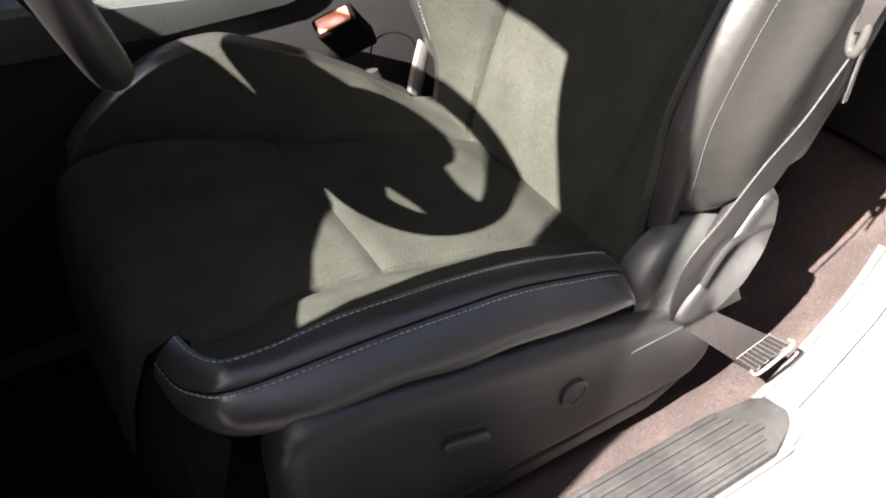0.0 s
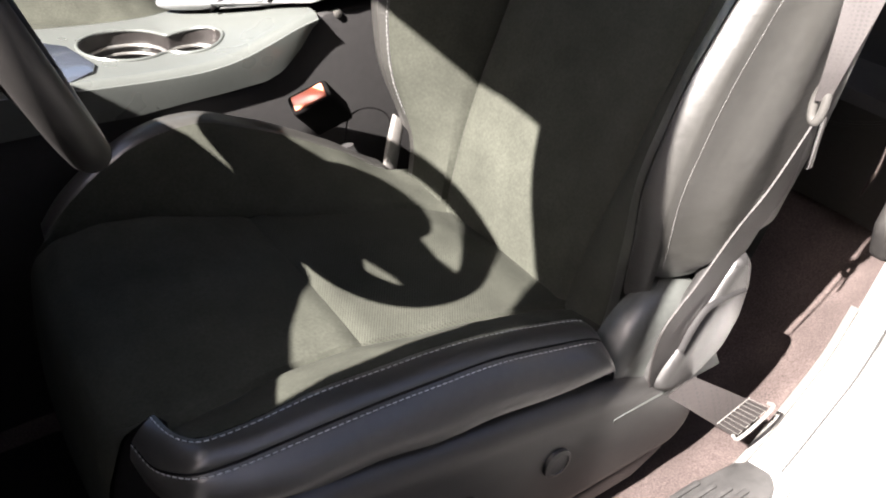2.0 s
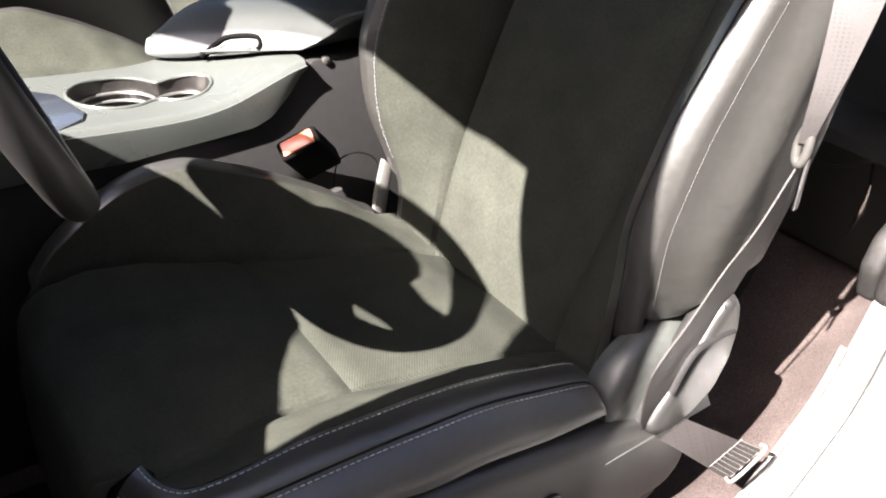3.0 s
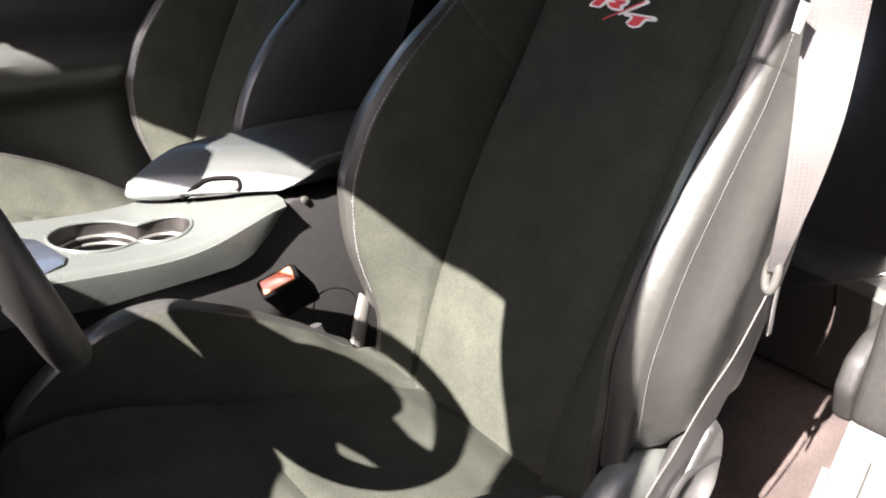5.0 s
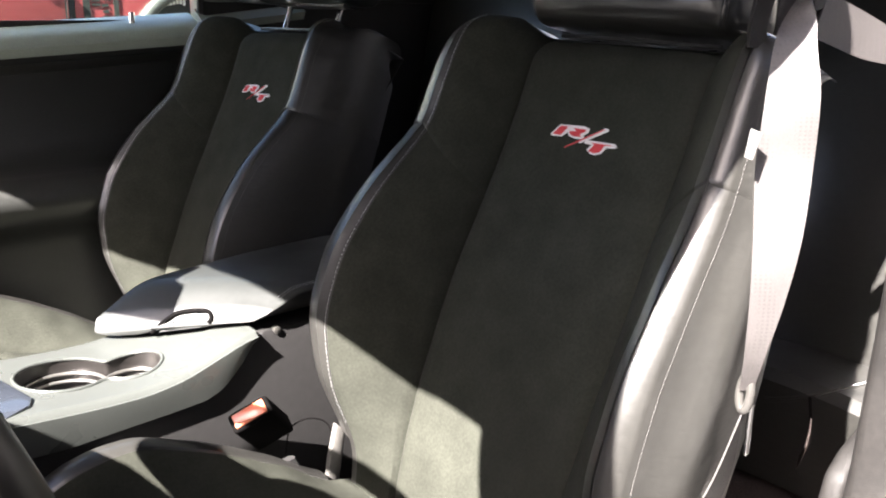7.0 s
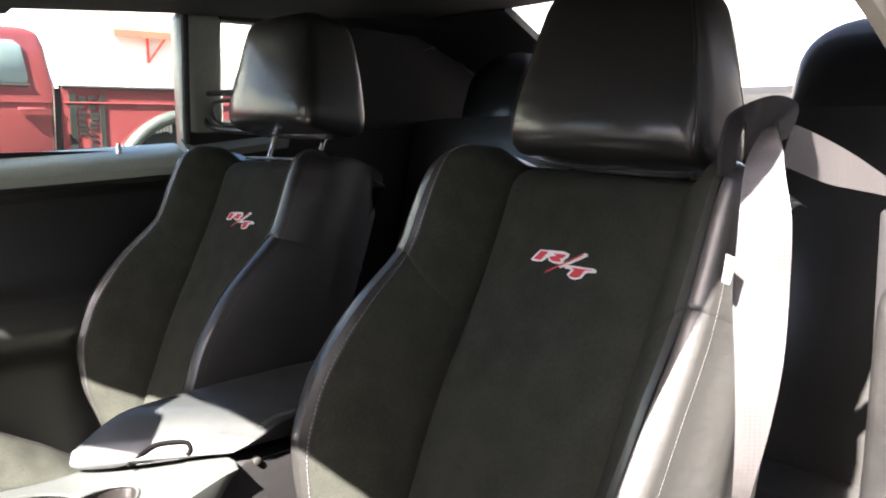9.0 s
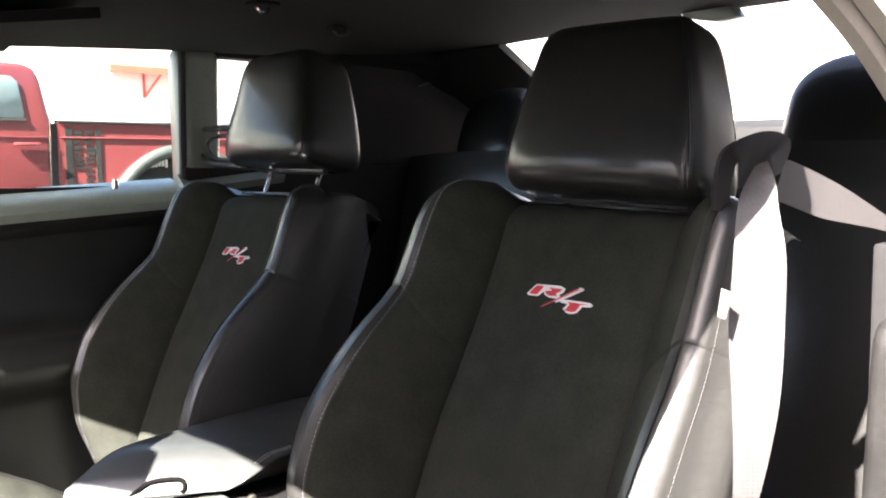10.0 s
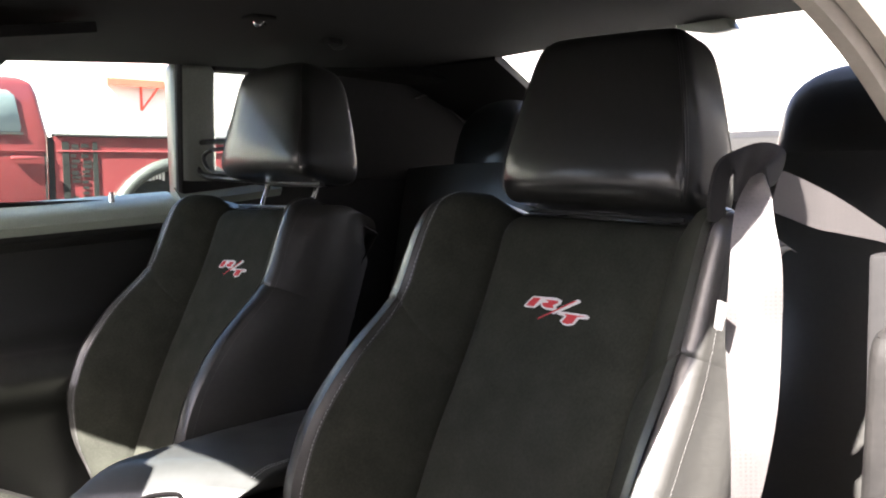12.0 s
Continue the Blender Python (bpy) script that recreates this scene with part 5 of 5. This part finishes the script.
front_line = spline([(0.3600, 0.10, 0.552), (0.3595, 0.02, 0.560), (0.3590, -0.057, 0.5735), (0.3590, -0.10, 0.588), (0.361, -0.135, 0.604), (0.368, -0.165, 0.622), (0.385, -0.20, 0.640)], 10)
part("piping", tube(front_line, 0.0022, 8), LEATHER, back_seat, "leather piping along the cushion front")
part("stitching", stitches([p + Vector((-0.001, 0, -0.006)) for p in front_line], normal=Vector((-1, 0, 0.2))), THREAD, back_seat, "grey thread stitching")
part("seam", tube(spline([(0.3600, -0.130, 0.600), (0.3620, -0.131, 0.585), (0.3660, -0.133, 0.560)], 6), 0.0022, 8), SEAM_SHADE, back_seat, "dark vertical seam")
# sun on a narrow edge, imitated by a chrome strip
part("sunlit_strip", tube(spline([(0.3640, -0.134, 0.567), (0.3680, -0.132, 0.545), (0.3730, -0.126, 0.515), (0.3790, -0.117, 0.485), (0.3820, -0.113, 0.470)], 6), lambda t: 0.0014 + 0.0022 * math.sin(t * 3.1), 8), CHROME, back_seat, "bright strip standing for a sunlit edge")
side_panel = prism([(0.105, 0.555), (0.094, 0.600), (0.106, 0.635), (0.135, 0.655), (0.30, 0.71), (0.50, 0.72), (0.50, 0.555)], -0.297, -0.270, "y", 0.010, 4)
part("trim_rear_side", side_panel, POST)
tagged(bpy.data.objects["trim_rear_side"], "grey plastic side trim beside the back seat", "trim", kind="structure")

# ---- things on the ceiling ----
lamp_ob = thing("dome_lamp", "small ceiling lamp lens in the headliner", "ceiling lamp")
part("bezel", box(-0.128, -0.086, 0.465, 0.50, 1.382, 1.388, 0.003), LINER, lamp_ob)
part("lens", disc((-0.107, 0.482, 1.381), 0.009, 1, 0.001), CHROME, lamp_ob, "small bright lens")
visor = thing("sun_visor", "dark fabric sun visor folded against the headliner", "sun visor")
part("blade", sheet(lambda u, v: Vector((-0.70 + 0.36 * u, 0.50 + 0.42 * v, 1.312 + 0.055 * u - 0.01 * (2 * v - 1) ** 4)), 10, 14, 0.014), LINER, visor)
hookt = thing("coat_hook", "small dark coat hook on the roof rail", "coat hook")
part("plate", box(0.105, 0.135, 0.605, 0.628, 1.384, 1.394, 0.003), LINER, hookt)
part("hook", tube(spline([(0.112, 0.618, 1.388), (0.115, 0.606, 1.376), (0.122, 0.594, 1.375), (0.130, 0.588, 1.382)], 5), 0.0025, 8), PLASTIC, hookt)
clip_t = thing("rear_roof_clip", "dark trim clip at the rear of the roof", "trim clip")
part("wedge", prism([(0.262, 1.430), (0.243, 1.412), (0.225, 1.407), (0.180, 1.398), (0.138, 1.402), (0.164, 1.440)], 0.630, 0.668, "x", 0.003), PILLAR, clip_t)

# ---- outside: ground, truck, buildings ----
bm = bmesh.new()
bm.faces.new([bm.verts.new(p) for p in ((-900, -900, 0), (900, -900, 0), (900, 900, 0), (-900, 900, 0))])
part("ground", bm, ASPHALT)
tagged(bpy.data.objects["ground"], "pale sunlit asphalt of the car park", "ground", kind="structure")

K = 1.23


def tx(x):
    return -0.79 + (x + 0.79) * K


def tz(z):
    return 1.145 + (z - 1.145) * K


TY = -0.658 + 4.758 * K
truck = thing("pickup_truck", "red pickup truck parked beside the car", "pickup truck", at=(0, 0, 0))
cab = [(-2.1, 0.70), (0.792, 0.70), (0.800, 1.405), (0.785, 1.45), (0.755, 1.60), (0.725, 1.672), (0.66, 1.695), (-0.5, 1.70), (-0.9, 1.42), (-2.1, 1.36)]
part("cab", prism([(tx(x), tz(z)) for x, z in cab], TY, TY + 1.9, "y", 0.03, 3), TRUCK_RED, truck, "red cab")
arch = [(1.53 + 0.43 * math.cos(a), 0.80 + 0.44 * math.sin(a)) for a in [math.pi * i / 20 for i in range(21)]]
outline = [(0.826, 0.74), (0.826, 1.398), (3.2, 1.402), (3.2, 0.74)] + [(x, max(z, 0.74)) for x, z in arch]
bm = bmesh.new()
vs = [bm.verts.new((tx(x), TY + 0.02, tz(z))) for x, z in outline]
f = bm.faces.new(vs)
ext = bmesh.ops.extrude_face_region(bm, geom=[f])
bmesh.ops.translate(bm, vec=(0, 0.06, 0), verts=[v for v in ext["geom"] if isinstance(v, bmesh.types.BMVert)])
part("bed_side", bm, TRUCK_RED, truck, "red bed side with a crease", smooth=False)
part("bed_crease", box(tx(0.84), tx(3.2), TY + 0.008, TY + 0.05, tz(1.318), tz(1.326), 0.004), TRUCK_RED, truck)
part("bed_box", box(tx(0.84), tx(3.2), TY + 0.09, TY + 1.85, tz(0.74), tz(1.33)), TRUCK_DARK, truck)
part("bed_rail", box(tx(0.83), tx(3.2), TY - 0.0, TY + 0.09, tz(1.400), tz(1.414), 0.006), TYRE, truck, "black bed rail cap")
flare = [((1.53 + 0.45 * math.cos(a)), 0.80 + 0.46 * math.sin(a)) for a in [math.pi * (0.02 + 0.96 * i / 24) for i in range(25)]]
part("wheel_flare", tube([(tx(x), TY - 0.01, tz(z)) for x, z in flare], 0.045, 10), FLARE, truck, "grey wheel arch flare")
whl = part("wheel", disc((tx(1.53), TY + 0.10, 0.44), 0.435, -1, 0.05, 0.05), TYRE, truck, "black tyre")
part("wheel_well", box(tx(1.06), tx(2.0), TY + 0.085, TY + 0.3, tz(0.6), tz(1.26)), TYRE, truck, "dark wheel well")
random.seed(4)
for i in range(9):
    x = 1.28 + 0.02 * i
    part("well_mark", box(tx(x), tx(x + 0.013), TY + 0.078, TY + 0.084, tz(1.17 - 0.012 * random.random()), tz(1.19 + 0.03 * random.random())), EMB_WHITE, whl)
win = prism([(tx(0.0), tz(1.42)), (tx(0.655), tz(1.415)), (tx(0.662), tz(1.44)), (tx(0.635), tz(1.60)), (tx(0.60), tz(1.625)), (tx(0.0), tz(1.63))], TY - 0.012, TY + 0.01, "y", 0.004)
wob = part("door_window", win, SKY_TINT, truck, "tinted door window with sky reflection in its colour")
part("window_trim", box(tx(0.0), tx(0.668), TY - 0.016, TY, tz(1.402), tz(1.414)), TYRE, wob)
part("door_handle", box(tx(0.60), tx(0.73), TY - 0.045, TY - 0.01, tz(1.275), tz(1.293), 0.008), TRUCK_RED, truck, "red door handle")
part("door_crease", box(tx(0.0), tx(0.775), TY - 0.010, TY + 0.01, tz(1.318), tz(1.324), 0.003), TRUCK_RED, truck)
part("door_gap", box(tx(0.770), tx(0.776), TY - 0.0035, TY + 0.01, tz(0.75), tz(1.31)), TRUCK_DARK, truck)
part("cab_gap", box(tx(0.795), tx(0.826), TY + 0.03, TY + 1.6, tz(0.72), tz(1.395)), TYRE, truck, "dark gap between cab and bed")
for x, w in ((0.865, 0.035), (1.025, 0.026)):
    part("decal_stripe", box(tx(x), tx(x + w), TY + 0.012, TY + 0.018, tz(0.80), tz(1.372)), TRUCK_DARK, truck, "dark faded stripe")
random.seed(11)
for r in range(12):
    for c in range(2):
        if random.random() < 0.85:
            x, z = 0.908 + 0.055 * c + 0.01 * random.random(), 1.365 - 0.028 * r - 0.008 * random.random()
            part("decal_patch", box(tx(x), tx(x + 0.028 + 0.02 * random.random()), TY + 0.013, TY + 0.017, tz(z - 0.012 - 0.01 * random.random()), tz(z)), TRUCK_DARK, truck)
part("wheel", disc((tx(-1.5), TY + 0.10, 0.44), 0.435, -1, 0.05, 0.05), TYRE, truck, "black tyre")

B = 1.725
shop = thing("shop_building", "white rendered building with a red awning", "building")


def bx(x):
    return -0.79 + (x + 0.79) * B


def bz(z):
    return 1.145 + (z - 1.145) * B


BY = -0.658 + 9.658 * B
part("wall", box(-14, 30, BY + 0.25, BY + 6, 0, 5.5), STUCCO, shop, "white rendered wall")
aw = part("awning", prism([(BY, bz(2.235)), (BY, bz(2.315)), (BY + 0.25, bz(2.36)), (BY + 0.25, bz(2.30))], bx(3.085), bx(4.15), "x"), AWNING, shop, "red awning", smooth=False)
for x in (3.52,):
    part("bracket", tube([(bx(x), BY + 0.23, bz(1.98)), (bx(x + 0.17), BY + 0.05, bz(2.25))], 0.024, 8), AWNING, aw, "red bracket")
    part("bracket_post", tube([(bx(x), BY + 0.22, bz(1.98)), (bx(x), BY + 0.22, bz(2.28))], 0.026, 8), AWNING, aw)
# unseen wall, added to hold back low sky light on the driver's side
part("wall_light_block", box(-14, 16, -5.3, -5.0, 0, 6.0, 0.02), PLASTER)
tagged(bpy.data.objects["wall_light_block"], "unseen plain wall added to dim the driver's side", "wall", kind="structure")
# wall height is made up: its sunlit face replaces bright sky behind the rear window
far = thing("pale_backdrop", "low building raised to stand in for the white sky", "building")
part("wall", box(38, 46, -22, 48, 0, 10), PLASTER, far, "pale wall filling in for the white sky")
part("fascia", box(37.8, 38, -6, 12, 2.3, 2.8), FASCIA, far, "faded yellow fascia")
